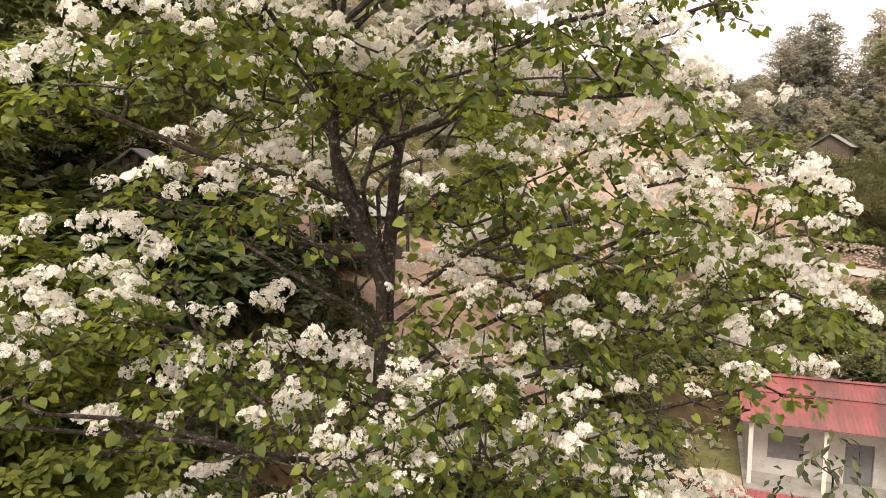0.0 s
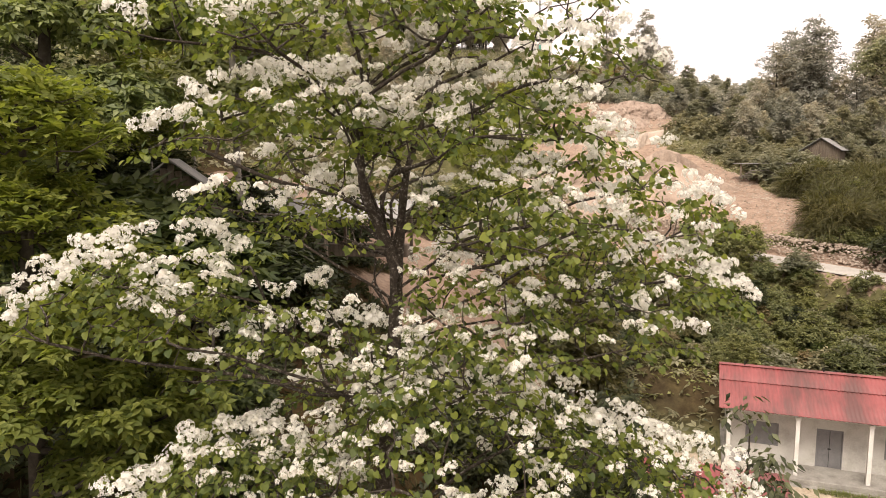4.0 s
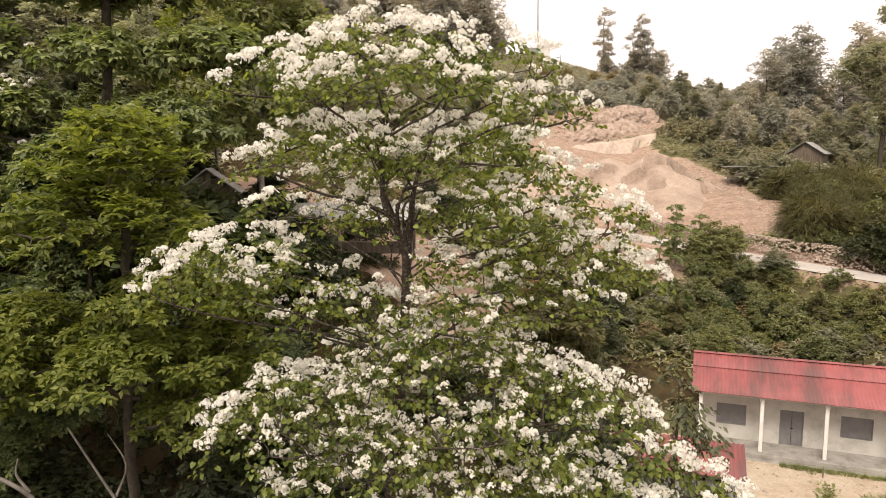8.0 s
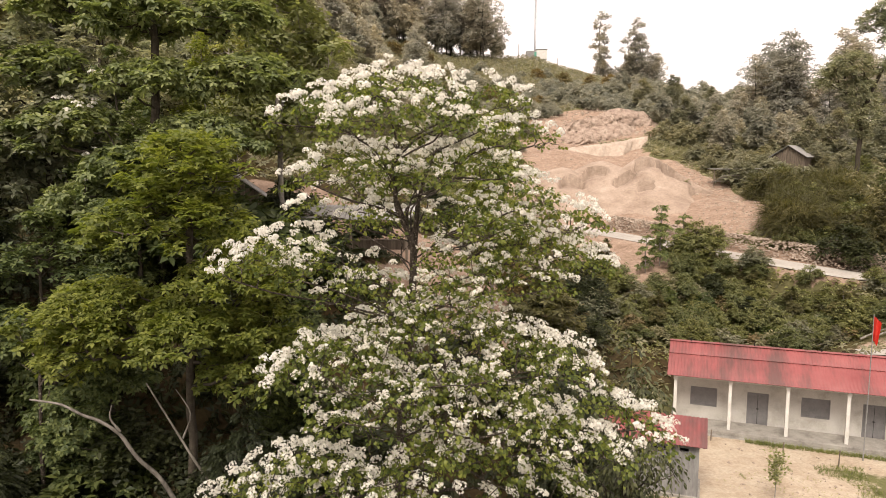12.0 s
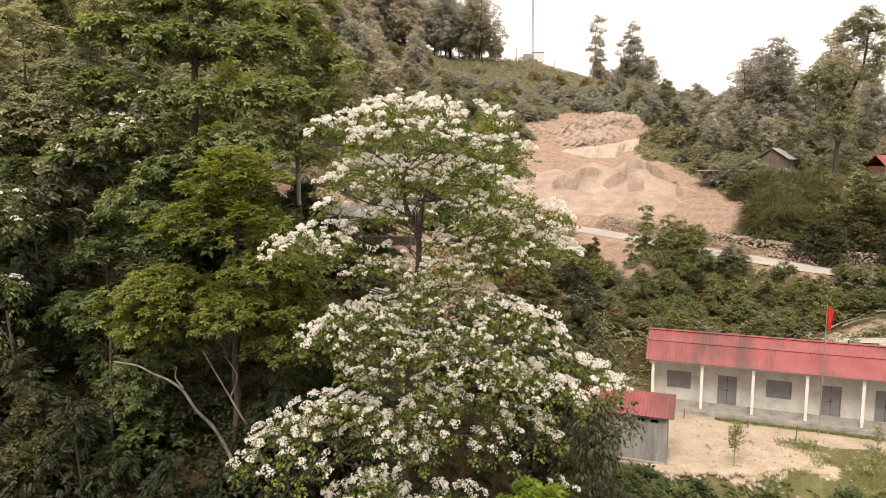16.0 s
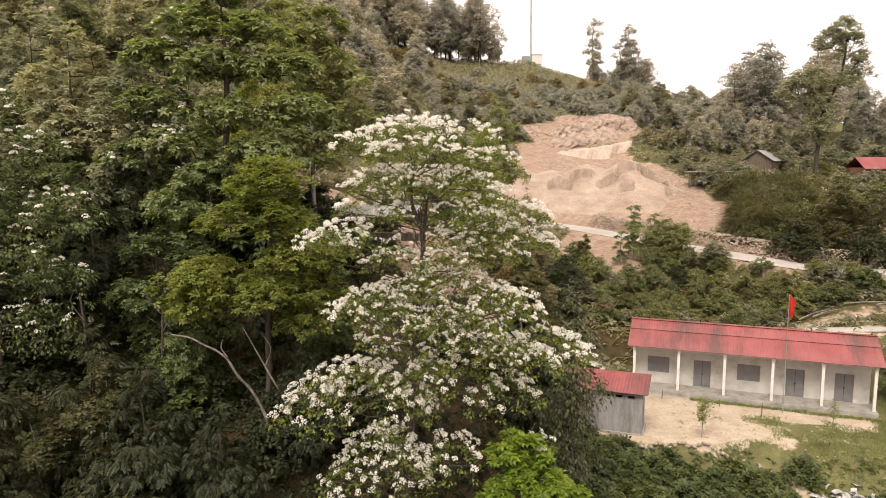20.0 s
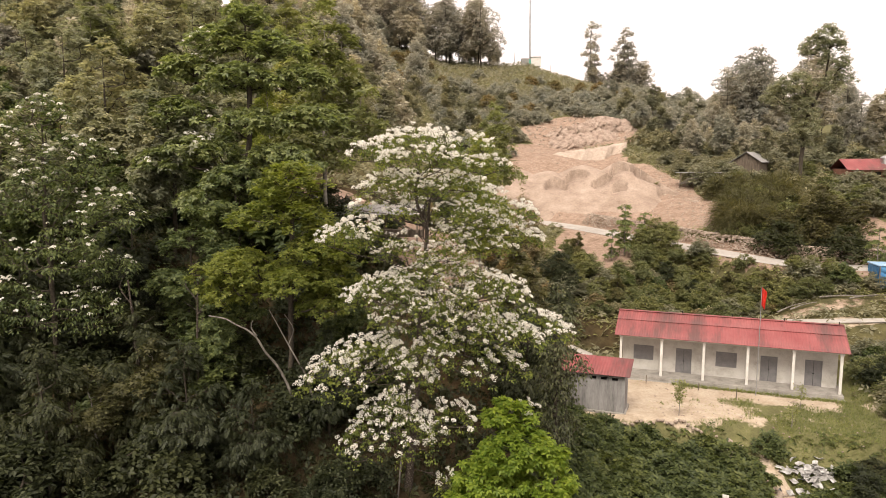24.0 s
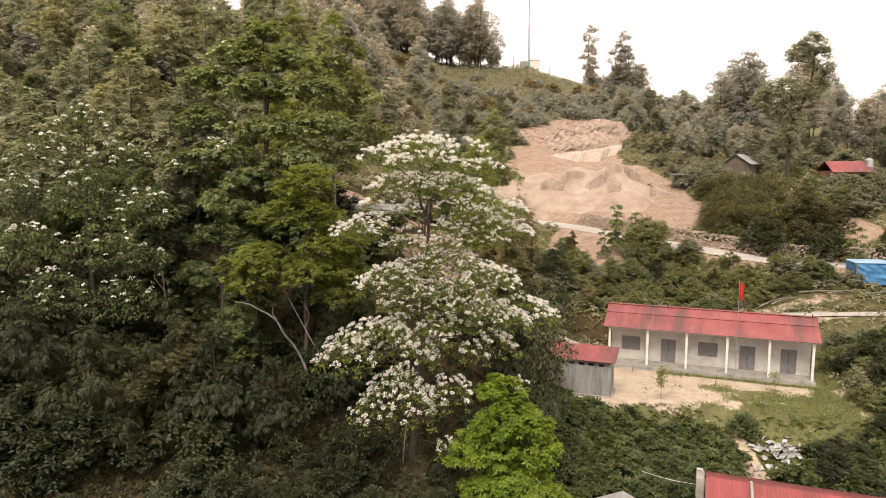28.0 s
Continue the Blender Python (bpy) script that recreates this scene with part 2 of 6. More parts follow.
def ground_material():
    """Soil, litter and low growth; the attribute 'bare' says where the soil was cut or trodden bare."""
    m, n, l, b = material("hillside_ground", 0.95, 0, 0.1)
    bare, pale, grassy = (n.new("ShaderNodeAttribute") for _ in range(3))
    bare.attribute_name, pale.attribute_name, grassy.attribute_name = "bare", "pale", "grassy"
    wide = noise_tex(n, l, 0.05, 6, 0.65)
    mid = noise_tex(n, l, 0.7, 6, 0.7)
    fine = noise_tex(n, l, 6.0, 5, 0.75)
    litter = ramp(n, l, mid, [(0.3, (0.03, 0.023, 0.014)), (0.5, (0.052, 0.043, 0.025)), (0.75, (0.09, 0.08, 0.042))])
    litter = mix_rgb(n, l, 1.0, litter, ramp(n, l, wide, [(0.4, (1, 1, 1)), (0.65, (1.35, 1.05, 0.8))]), "MULTIPLY")
    turf = ramp(n, l, mid, [(0.3, (0.1, 0.095, 0.045)), (0.55, (0.155, 0.15, 0.065)), (0.8, (0.24, 0.21, 0.11))])
    col = mix_rgb(n, l, grassy.outputs["Fac"], litter, turf)
    soil = ramp(n, l, mid, [(0.25, (0.22, 0.15, 0.108)), (0.5, (0.32, 0.228, 0.17)), (0.8, (0.4, 0.305, 0.235))])
    cream = ramp(n, l, mid, [(0.25, (0.33, 0.252, 0.172)), (0.5, (0.46, 0.375, 0.28)), (0.8, (0.54, 0.465, 0.36))])
    clods = noise_tex(n, l, 1.7, 6, 0.75)
    soil = mix_rgb(n, l, 0.75, soil, ramp(n, l, clods, [(0.32, (0.62, 0.6, 0.58)), (0.5, (1, 1, 1)), (0.7, (1.25, 1.25, 1.25))]), "MULTIPLY")
    soil = mix_rgb(n, l, pale.outputs["Fac"], soil, cream)
    edge = n.new("ShaderNodeMath")
    edge.operation = "ADD"
    l.new(bare.outputs["Fac"], edge.inputs[0])
    l.new(mid, edge.inputs[1])
    mask = ramp(n, l, edge.outputs[0], [(0.88, (0, 0, 0)), (1.04, (1, 1, 1))])
    col = mix_rgb(n, l, mask, col, soil)
    grain = ramp(n, l, fine, [(0.25, (0.65, 0.65, 0.65)), (0.75, (1.2, 1.2, 1.2))])
    l.new(mix_rgb(n, l, 0.9, col, grain, "MULTIPLY"), b.inputs["Base Color"])
    bump(n, l, b, fine, 0.7, 0.08)
    return m


GROUND = ground_material()


# ---- mesh helpers ----
def put_mesh(name, verts, tris, mats, mat_index=None, smooth=False):
    """A mesh from arrays of vertices and triangles."""
    me = bpy.data.meshes.new(name)
    verts, tris = np.asarray(verts, np.float32), np.asarray(tris, np.int32)
    me.vertices.add(len(verts))
    me.vertices.foreach_set("co", verts.ravel())
    me.loops.add(tris.size)
    me.loops.foreach_set("vertex_index", tris.ravel())
    me.polygons.add(len(tris))
    me.polygons.foreach_set("loop_start", np.arange(0, tris.size, tris.shape[1], dtype=np.int32))
    for m in mats if isinstance(mats, (list, tuple)) else [mats]:
        me.materials.append(m)
    if mat_index is not None:
        me.polygons.foreach_set("material_index", np.asarray(mat_index, np.int32))
    if smooth:
        me.polygons.foreach_set("use_smooth", np.ones(len(tris), bool))
    me.update(calc_edges=True)
    return me


def hang(name, me, parent=None, label="", kind=""):
    ob = new(name, me)
    ob.parent = parent
    return tagged(ob, label, kind=kind)


def part(name, bm, mat, parent=None, label=""):
    me = bpy.data.meshes.new(name)
    bm.to_mesh(me)
    bm.free()
    me.materials.append(mat)
    return hang(name, me, parent, label)


def box(sx, sy, sz, at=(0, 0, 0), bev=0.0, bm=None, turn=None):
    """A bevelled block with its base centre at the given place."""
    b = bmesh.new()
    bmesh.ops.create_cube(b, size=1.0, matrix=Matrix.Translation((0, 0, sz / 2)) @ Matrix.Diagonal((sx, sy, sz, 1)))
    if bev:
        bmesh.ops.bevel(b, geom=b.edges[:], offset=bev, segments=1, affect="EDGES")
    bmesh.ops.transform(b, verts=b.verts[:], matrix=Matrix.Translation(at) @ (turn or Matrix()))
    if bm is None:
        return b
    me = bpy.data.meshes.new("tmp")
    b.to_mesh(me)
    b.free()
    bm.from_mesh(me)
    bpy.data.meshes.remove(me)
    return bm


def base_empty(name, m, label, category, group=""):
    e = new(name)
    e.matrix_world = m
    return tagged(e, label, category, group)


def unit(v):
    return v / np.maximum(np.linalg.norm(v, axis=-1, keepdims=True), 1e-9)


def scatter(tv, tt, P, A, N, S):
    """Many copies of a small template (y ahead along A, z along N) as one set of vertices and triangles."""
    tv, tt = np.asarray(tv, float), np.asarray(tt, int)
    A = unit(A)
    X = unit(np.cross(A, N))
    Z = np.cross(X, A)
    S = np.broadcast_to(np.asarray(S, float), (len(P),))
    R = np.stack([X, A, Z], 1) * S[:, None, None]
    V = P[:, None, :] + np.einsum("kj,njc->nkc", tv, R)
    T = tt[None] + (np.arange(len(P)) * len(tv))[:, None, None]
    return V.reshape(-1, 3), T.reshape(-1, 3)


def joined(chunks):
    vs, ts, ms, at = [], [], [], 0
    for i, (v, t) in enumerate(chunks):
        vs.append(v), ts.append(t + at), ms.append(np.full(len(t), i))
        at += len(v)
    return np.concatenate(vs), np.concatenate(ts), np.concatenate(ms)


# heart-shaped leaf, plain pointed leaf, feathered spray, palm-like whorl (all about 1 long)
HEARTLEAF = ([(0, 0.08, 0), (-0.3, -0.04, 0.05), (-0.46, 0.3, 0.08), (-0.3, 0.68, 0.05), (0, 1, -0.08), (0.3, 0.68, 0.05), (0.46, 0.3, 0.08), (0.3, -0.04, 0.05), (0, 0.5, -0.02)],
             [(0, 8, 1), (1, 8, 2), (2, 8, 3), (3, 8, 4), (4, 8, 5), (5, 8, 6), (6, 8, 7), (7, 8, 0)])
PLAINLEAF = ([(0, 0, 0), (-0.24, 0.4, 0.06), (0, 1, -0.08), (0.24, 0.4, 0.06)], [(0, 2, 1), (0, 3, 2)])


def spray(pairs, width, droop):
    v, t = [], []
    for i in range(pairs):
        y = 0.15 + 0.75 * i / pairs
        z = -droop * y * y
        for s in (-1, 1):
            b = len(v)
            dx, dy = s * width, width * 0.45
            v += [(0, y, z), (dx * 0.5, y + dy * 0.1, z + 0.01), (dx, y + dy, z - 0.06 - droop * 0.15), (dx * 0.45, y + dy + 0.09, z - 0.01)]
            t += [(b, b + 1, b + 2), (b, b + 2, b + 3)]
    b = len(v)
    v += [(0, 0.88, -droop * 0.77), (-0.07, 1.02, -droop), (0, 1.2, -droop * 1.3), (0.07, 1.02, -droop)]
    t += [(b, b + 1, b + 2), (b, b + 2, b + 3)]
    return v, t


SHORT_SPRAY = spray(4, 0.36, 0.35)


def whorl(k, droop, wide=0.14):
    v, t = [], []
    for i in range(k):
        a = math.tau * i / k + 0.3 * (i % 2)
        c, s = math.cos(a), math.sin(a)
        b = len(v)
        for r, w, z in ((0.05, 0, 0), (0.5, -wide, 0.04), (1.0, 0, -droop), (0.5, wide, 0.04)):
            v.append((c * r - s * w, s * r + c * w, z))
        t += [(b, b + 2, b + 1), (b, b + 3, b + 2)]
    return v, t


WHORL = whorl(7, 0.35)
CLUMP = whorl(5, 0.15, 0.24)


# ---- trees ----
def grow(trunk, tips, rng, sag=0.12):
    """Joins every tip to the nearest part of what has grown so far: nodes and each one's parent."""
    trunk, tips = np.asarray(trunk, float), np.asarray(tips, float)
    nodes = np.empty((len(trunk) + 4 * len(tips), 3))
    parents = np.full(len(nodes), -1)
    level = np.zeros(len(nodes))
    n = len(trunk)
    nodes[:n] = trunk
    parents[1:n] = np.arange(n - 1)
    lo = max(1, int(n * 0.25))
    reach = np.min(np.linalg.norm(tips[:, None] - trunk[None], axis=2), axis=1)
    for i in np.argsort(reach):
        p = tips[i]
        d = nodes[lo:n] - p
        dist = np.sqrt((d * d).sum(1)) + 0.9 * np.maximum(0, d[:, 2] + 0.15) + level[lo:n] * 0.12
        j = lo + int(np.argmin(dist))
        a = nodes[j]
        length = float(np.linalg.norm(p - a))
        steps = 1 if length < 0.35 else 2 if length < 0.9 else 4
        last = j
        for k in range(1, steps + 1):
            u = k / steps
            q = a + (p - a) * u
            if k < steps:
                q = q + rng.normal(0, 0.07 * length, 3)
                q[2] -= sag * length * math.sin(math.pi * u)
            nodes[n], parents[n], level[n] = q, last, level[last] + (0.5 if k == 1 else 0)
            last = n
            n += 1
    return nodes[:n], parents[:n]


def wood(nodes, parents, rmin, rmax, sides=5, power=0.45):
    """Tapered limbs along the grown nodes."""
    n = len(nodes)
    load = np.ones(n)
    for i in range(n - 1, 0, -1):
        load[parents[i]] += load[i] if parents[i] >= 0 else 0
    r = np.minimum(rmin * load ** power, rmax)
    idx = np.array([i for i in range(n) if parents[i] >= 0])
    a, b = nodes[parents[idx]], nodes[idx]
    ra, rb = np.minimum(r[parents[idx]], r[idx] * 1.25), r[idx]
    d = unit(b - a)
    side = unit(np.cross(d, np.where(np.abs(d[:, 2:]) < 0.9, [[0, 0, 1.0]], [[1.0, 0, 0]])))
    up = np.cross(side, d)
    ang = np.arange(sides) * math.tau / sides
    ring = side[:, None] * np.cos(ang)[None, :, None] + up[:, None] * np.sin(ang)[None, :, None]
    V = np.concatenate([(a - d * ra[:, None] * 0.3)[:, None] + ring * ra[:, None, None], b[:, None] + ring * rb[:, None, None]], 1)
    t = []
    for i in range(sides):
        j = (i + 1) % sides
        t += [(i, j, sides + j), (i, sides + j, sides + i)]
    T = np.array(t)[None] + (np.arange(len(idx)) * 2 * sides)[:, None, None]
    return V.reshape(-1, 3), T.reshape(-1, 3)


def pad_points(pads, count, rng, shell=0.75):
    """Points in flattened domes, most of them near the upper skin; weight by each dome's area."""
    area = np.array([p[3] * p[4] for p in pads])
    which = rng.choice(len(pads), count, p=area / area.sum())
    P = np.array(pads, float)[which]
    ang, rad = rng.uniform(0, math.tau, count), np.sqrt(rng.uniform(0, 1, count))
    ragged = 0.82 + 0.28 * np.sin(3 * ang + which * 1.7) * np.sin(5 * ang + which)
    x, y = rad * ragged * np.cos(ang), rad * ragged * np.sin(ang)
    top = np.sqrt(np.maximum(0, 1 - np.minimum(rad, 1) ** 2))
    inner = rng.uniform(0, 1, count) > shell
    z = top * np.where(inner, rng.uniform(-0.5, 0.6, count), 1) - 0.35 * rad * rad
    return np.stack([P[:, 0] + x * P[:, 3], P[:, 1] + y * P[:, 4], P[:, 2] + z * P[:, 5]], 1), rad, inner


def leaves_round(tips, per, size, template, rng, spread=0.25, lift=0.3, droop=0.2, centre=None):
    """Leaves set about the tips, pointing outwards and a little down."""
    k = len(tips) * per
    base = np.repeat(tips, per, 0)
    out = rng.normal(0, 1, (k, 3)) * (1, 1, 0.5)
    if centre is not None:
        out = out + unit(base - centre) * 0.7
    out = unit(out)
    P = base + out * spread * rng.uniform(0.2, 1.0, (k, 1))
    A = unit(out * (1, 1, 0.6) + (0, 0, -droop) + rng.normal(0, 0.2, (k, 3)))
    N = unit(np.array([0, 0, 1.0]) + rng.normal(0, lift, (k, 3)))
    return scatter(*template, P, A, N, size * rng.uniform(0.65, 1.25, k))


def limb(name, pts, r0, r1, mat, parent=None, sides=7):
    """A bent tapering pole through the given points."""
    p = np.array(pts, float)
    u = np.linspace(0, len(p) - 1, 4 * (len(p) - 1) + 1)
    p = np.stack([np.interp(u, np.arange(len(p)), p[:, i]) for i in range(3)], 1)
    for _ in range(2):
        p[1:-1] = (p[:-2] + 2 * p[1:-1] + p[2:]) / 4
    d = unit(np.gradient(p, axis=0))
    s = unit(np.cross(d, (0.31, 0.2, 0.93) if abs(d[0][2]) < 0.8 else (1.0, 0.1, 0.0)))
    w = np.cross(d, s)
    r = np.linspace(r0, r1, len(p)) * (1 + 0.08 * np.sin(np.arange(len(p)) * 2.3))
    a = np.arange(sides) * math.tau / sides
    V = p[:, None] + (s[:, None] * np.cos(a)[None, :, None] + w[:, None] * np.sin(a)[None, :, None]) * r[:, None, None]
    n = len(p)
    q = []
    for i in range(n - 1):
        for k in range(sides):
            j = (k + 1) % sides
            q.append((i * sides + k, i * sides + j, (i + 1) * sides + j, (i + 1) * sides + k))
    V = V.reshape(-1, 3)
    return hang(name, put_mesh(name, V, q, mat, smooth=True), parent)


# ---- the lie of the land ----
# height along y for a few lines of constant x; the hill rises to the left and behind
FALL = {
    -160: [(-80, 0), (0, 12), (60, 40), (150, 75), (260, 95), (600, 60)],
    -60: [(-80, -8), (0, 6), (30, 17), (67, 31), (150, 55), (220, 68), (600, 50)],
    -30: [(-80, -10), (-10, 2), (8, 5), (20, 13), (47, 23), (92, 36), (150, 50), (220, 61), (600, 45)],
    -10: [(-80, -12), (-10, 0), (7, 4), (14, 9), (19, 13), (31, 14), (45, 16), (70, 20), (110, 27), (160, 40), (213, 54), (240, 52), (600, 30)],
    0: [(-80, -14), (-10, -3), (6, 1.6), (14, 4.5), (22, 8), (31, 10), (45, 11.5), (75, 13), (110, 22), (160, 37), (213, 50.5), (240, 48), (600, 25)],
    10: [(-80, -16), (0, -7), (8, -3.5), (18, -0.4), (32, 0.6), (42, 3), (52, 6), (66, 8.8), (80, 10), (110, 18), (134, 25), (160, 35), (213, 50), (240, 48), (600, 20)],
    26: [(-80, -18), (0, -8), (10, -5), (17, -2), (21, -0.4), (46, 0.6), (51, 3.5), (57, 6.8), (64, 7.6), (80, 10), (105, 16.5), (121, 18.5), (133, 26.5), (160, 33), (213, 49), (240, 47), (600, 20)],
    40: [(-80, -18), (0, -8), (10, -4.5), (17, -1.2), (24, 0.8), (31, 1.8), (37, 3), (42, 4.6), (48, 6.1), (53, 6.5), (70, 11), (92, 15), (121, 21), (160, 32), (213, 45), (240, 43), (600, 18)],
    70: [(-80, -16), (0, -6), (17, 0), (37, 4), (48, 6), (74, 13), (100, 16.5), (160, 27), (213, 37), (600, 15)],
    160: [(-80, -14), (0, -2), (50, 8), (120, 20), (213, 26), (600, 12)],
}
LINES = sorted(FALL)
SCHOOL = pose(15.61, 33.1, 0, 0, 0, -20.94)
ROAD = [(110, 42, 5.6), (60, 44, 5.9), (38.3, 48.8, 6.25), (28, 60, 7.3), (18, 71, 8.4), (4, 82, 9.6), (-14, 92, 12.5), (-40, 100, 22)]
GULLY = [(18.4, 20.0, 0), (20.1, 16.5, 0), (21.4, 13.2, 0), (22.6, 9.5, 0)]
PATH = [(95, 33, 4.2), (60, 34.5, 3.6), (40, 37, 3.0), (31, 38.5, 2.6)]


def to_line(x, y, line):
    """Distance to a polyline and its height there."""
    best, high = np.full(np.shape(x), 1e9), np.zeros(np.shape(x))
    for (x0, y0, z0), (x1, y1, z1) in zip(line, line[1:]):
        l2 = (x1 - x0) ** 2 + (y1 - y0) ** 2
        u = np.clip(((x - x0) * (x1 - x0) + (y - y0) * (y1 - y0)) / l2, 0, 1)
        d = np.hypot(x - x0 - u * (x1 - x0), y - y0 - u * (y1 - y0))
        high = np.where(d < best, z0 + u * (z1 - z0), high)
        best = np.minimum(best, d)
    return best, high


def step(a, b, v):
    u = np.clip((v - a) / (b - a), 0, 1)
    return u * u * (3 - 2 * u)


def ripple(x, y, s, seed):
    """Cheap smooth noise from a few crossed waves."""
    r = np.random.RandomState(seed)
    out = 0
    for k in range(6):
        a, f, p = r.uniform(0, math.tau), s * r.uniform(0.6, 1.9), r.uniform(0, math.tau)
        out = out + np.sin((x * math.cos(a) + y * math.sin(a)) * f + p + 1.3 * np.sin((x * math.sin(a) - y * math.cos(a)) * f * 0.7 + p))
    return out / 6


def yard_uv(x, y):
    c, s = math.cos(radians(-20.94)), math.sin(radians(-20.94))
    dx, dy = x - 15.61, y - 33.1
    return dx * c + dy * s, -dx * s + dy * c


def height(x, y):
    x, y = np.asarray(x, float), np.asarray(y, float)
    cols = [np.interp(y, *zip(*FALL[k])) for k in LINES]
    z = np.zeros(np.broadcast(x, y).shape)
    xs = np.clip(x, LINES[0], LINES[-1] - 1e-6)
    for k in range(len(LINES) - 1):
        a, b = LINES[k], LINES[k + 1]
        u = (xs - a) / (b - a)
        u = u * 0.5 + (u * u * (3 - 2 * u)) * 0.5
        z = np.where((xs >= a) & (xs < b), cols[k] * (1 - u) + cols[k + 1] * u, z)
    far = step(20, 140, np.hypot(x, y + 10))
    z = z + ripple(x, y, 0.22, 3) * (0.35 + 1.0 * far) + ripple(x, y, 0.05, 5) * 2.2 * far + ripple(x, y, 0.9, 8) * 0.12
    u, v = yard_uv(x, y)
    front = v - 3.4 * step(5, 9, u)
    flat = step(-7, -4.5, u) * (1 - step(16.9, 18.2, u)) * step(-14.8, -12.8, front) * (1 - step(5.5, 7.5, v))
    z = z * (1 - flat) + (-0.3 + 0.11 * np.clip(-v - 4.5, 0, 9) * (1 - step(6, 12, u)) + 0.05 * ripple(x, y, 0.6, 4)) * flat
    d, zr = to_line(x, y, ROAD)
    w = 1 - step(2.4, 4.6, d)
    z = z * (1 - w) + zr * w
    d, zr = to_line(x, y, PATH)
    w = 1 - step(0.9, 2.2, d)
    return z * (1 - w) + zr * w


def bareness(x, y):
    u, v = yard_uv(x, y)
    n1, n2 = ripple(x, y, 0.35, 21), ripple(x, y, 1.1, 22)
    front = v - 3.4 * step(5, 9, u)
    yard = step(-6.5, -4.5, u) * (1 - step(15.5, 17, u + 0.5 * n2)) * step(-13.8, -12.6, front) * (1 - step(-0.5, 0.5, v))
    lawn = step(7.6, 11.0, u + 0.6 * n1 + 0.5 * (v + 7)) * (1 - step(-5.2, -3.6, v + n2 * 0.6))
    b = yard * (1 - 0.62 * lawn) * (0.8 + 0.25 * n2)
    d, _ = to_line(x, y, ROAD)
    b = np.maximum(b, 1 - step(2.2, 3.2, d + 0.6 * n1))
    d, _ = to_line(x, y, PATH)
    b = np.maximum(b, 1 - step(0.6, 1.1, d + 0.4 * n2))
    uphill = y - np.interp(x, (4, 18, 28, 38.3, 60), (82, 71, 60, 48.8, 44))
    b = np.maximum(b, 0.85 * step(10, 14, x) * (1 - step(40, 45, x)) * step(0, 1, uphill) * (1 - step(6.5, 8.5, uphill + 1.5 * n1)))
    # quarry face, spoil below the road, cut bank behind the tree, scar high on the hill, gully and bank by the yard
    for cx, cy, rx, ry, k in ((31, 125, 11, 10, 1.1), (24, 122, 7, 8, 0.9), (37, 122, 6, 9, 1.0), (24, 98, 14, 15, 1.05), (21, 110, 9, 10, 0.9), (26, 79, 13, 9, 1.0), (18.5, 61.5, 5, 8.5, 0.95), (-4, 36, 10, 6, 0.8), (2, 28, 7, 6, 0.62), (-50, 130, 17, 14, 1.0), (52, 62, 7, 6, 0.8), (37, 82, 2.6, 12, 1.0), (33, 71, 8, 7, 0.9), (20.9, 14.5, 0.8, 5, 0.85), (9, 41, 1.6, 6, 0.75), (31.5, 22, 1.2, 4, 0.45), (35, 41.2, 11, 1.4, 0.45)):
        r = np.hypot((x - cx) / rx, (y - cy) / ry) + 0.28 * n1 + 0.14 * n2
        b = np.maximum(b, k * (1 - step(0.7, 1.15, r)))
    return np.clip(b, 0, 1)


def ground_at(x, y):
    return float(height(np.array([x]), np.array([y]))[0])


def build_ground():
    gx = np.sign(s := np.linspace(-1, 1, 281)) * (60 * np.abs(s) + 1100 * np.abs(s) ** 5) + 8
    q = np.linspace(0, 1, 321)
    gy = -300 * (1 - q) ** 6 - 30 + 170 * q + 2200 * q ** 7
    X, Y = np.meshgrid(gx, gy)
    Z = height(X, Y)
    V = np.stack([X, Y, Z], 2).reshape(-1, 3)
    w, h = len(gx), len(gy)
    i = (np.arange(h - 1)[:, None] * w + np.arange(w - 1)[None]).ravel()
    quads = np.stack([i, i + 1, i + w + 1, i + w], 1)
    me = put_mesh("ground", V, quads, GROUND, smooth=True)
    me.attributes.new("bare", "FLOAT", "POINT").data.foreach_set("value", bareness(X, Y).ravel().astype(np.float32))
    u, v = yard_uv(X, Y)
    pale = step(-9, -6, u) * (1 - step(19, 22, u)) * step(-17, -14, v) * (1 - step(3, 6, v))
    d, _ = to_line(X, Y, PATH)
    me.attributes.new("pale", "FLOAT", "POINT").data.foreach_set("value", np.maximum(pale, 1 - step(2, 4, d)).ravel().astype(np.float32))
    hill = step(150, 175, Y) * step(-25, 0, X)
    me.attributes.new("grassy", "FLOAT", "POINT").data.foreach_set("value", np.clip(np.maximum(pale, np.maximum(0.5 * hill, 0.8 * step(40, 60, Y))) + step(30, 36, X) * (1 - step(60, 70, Y)) * 0.5, 0, 1).ravel().astype(np.float32))
    tagged(hang("ground", me), "steep hillside of leaf litter, low growth and bare pinkish soil", "ground", kind="structure")


build_ground()


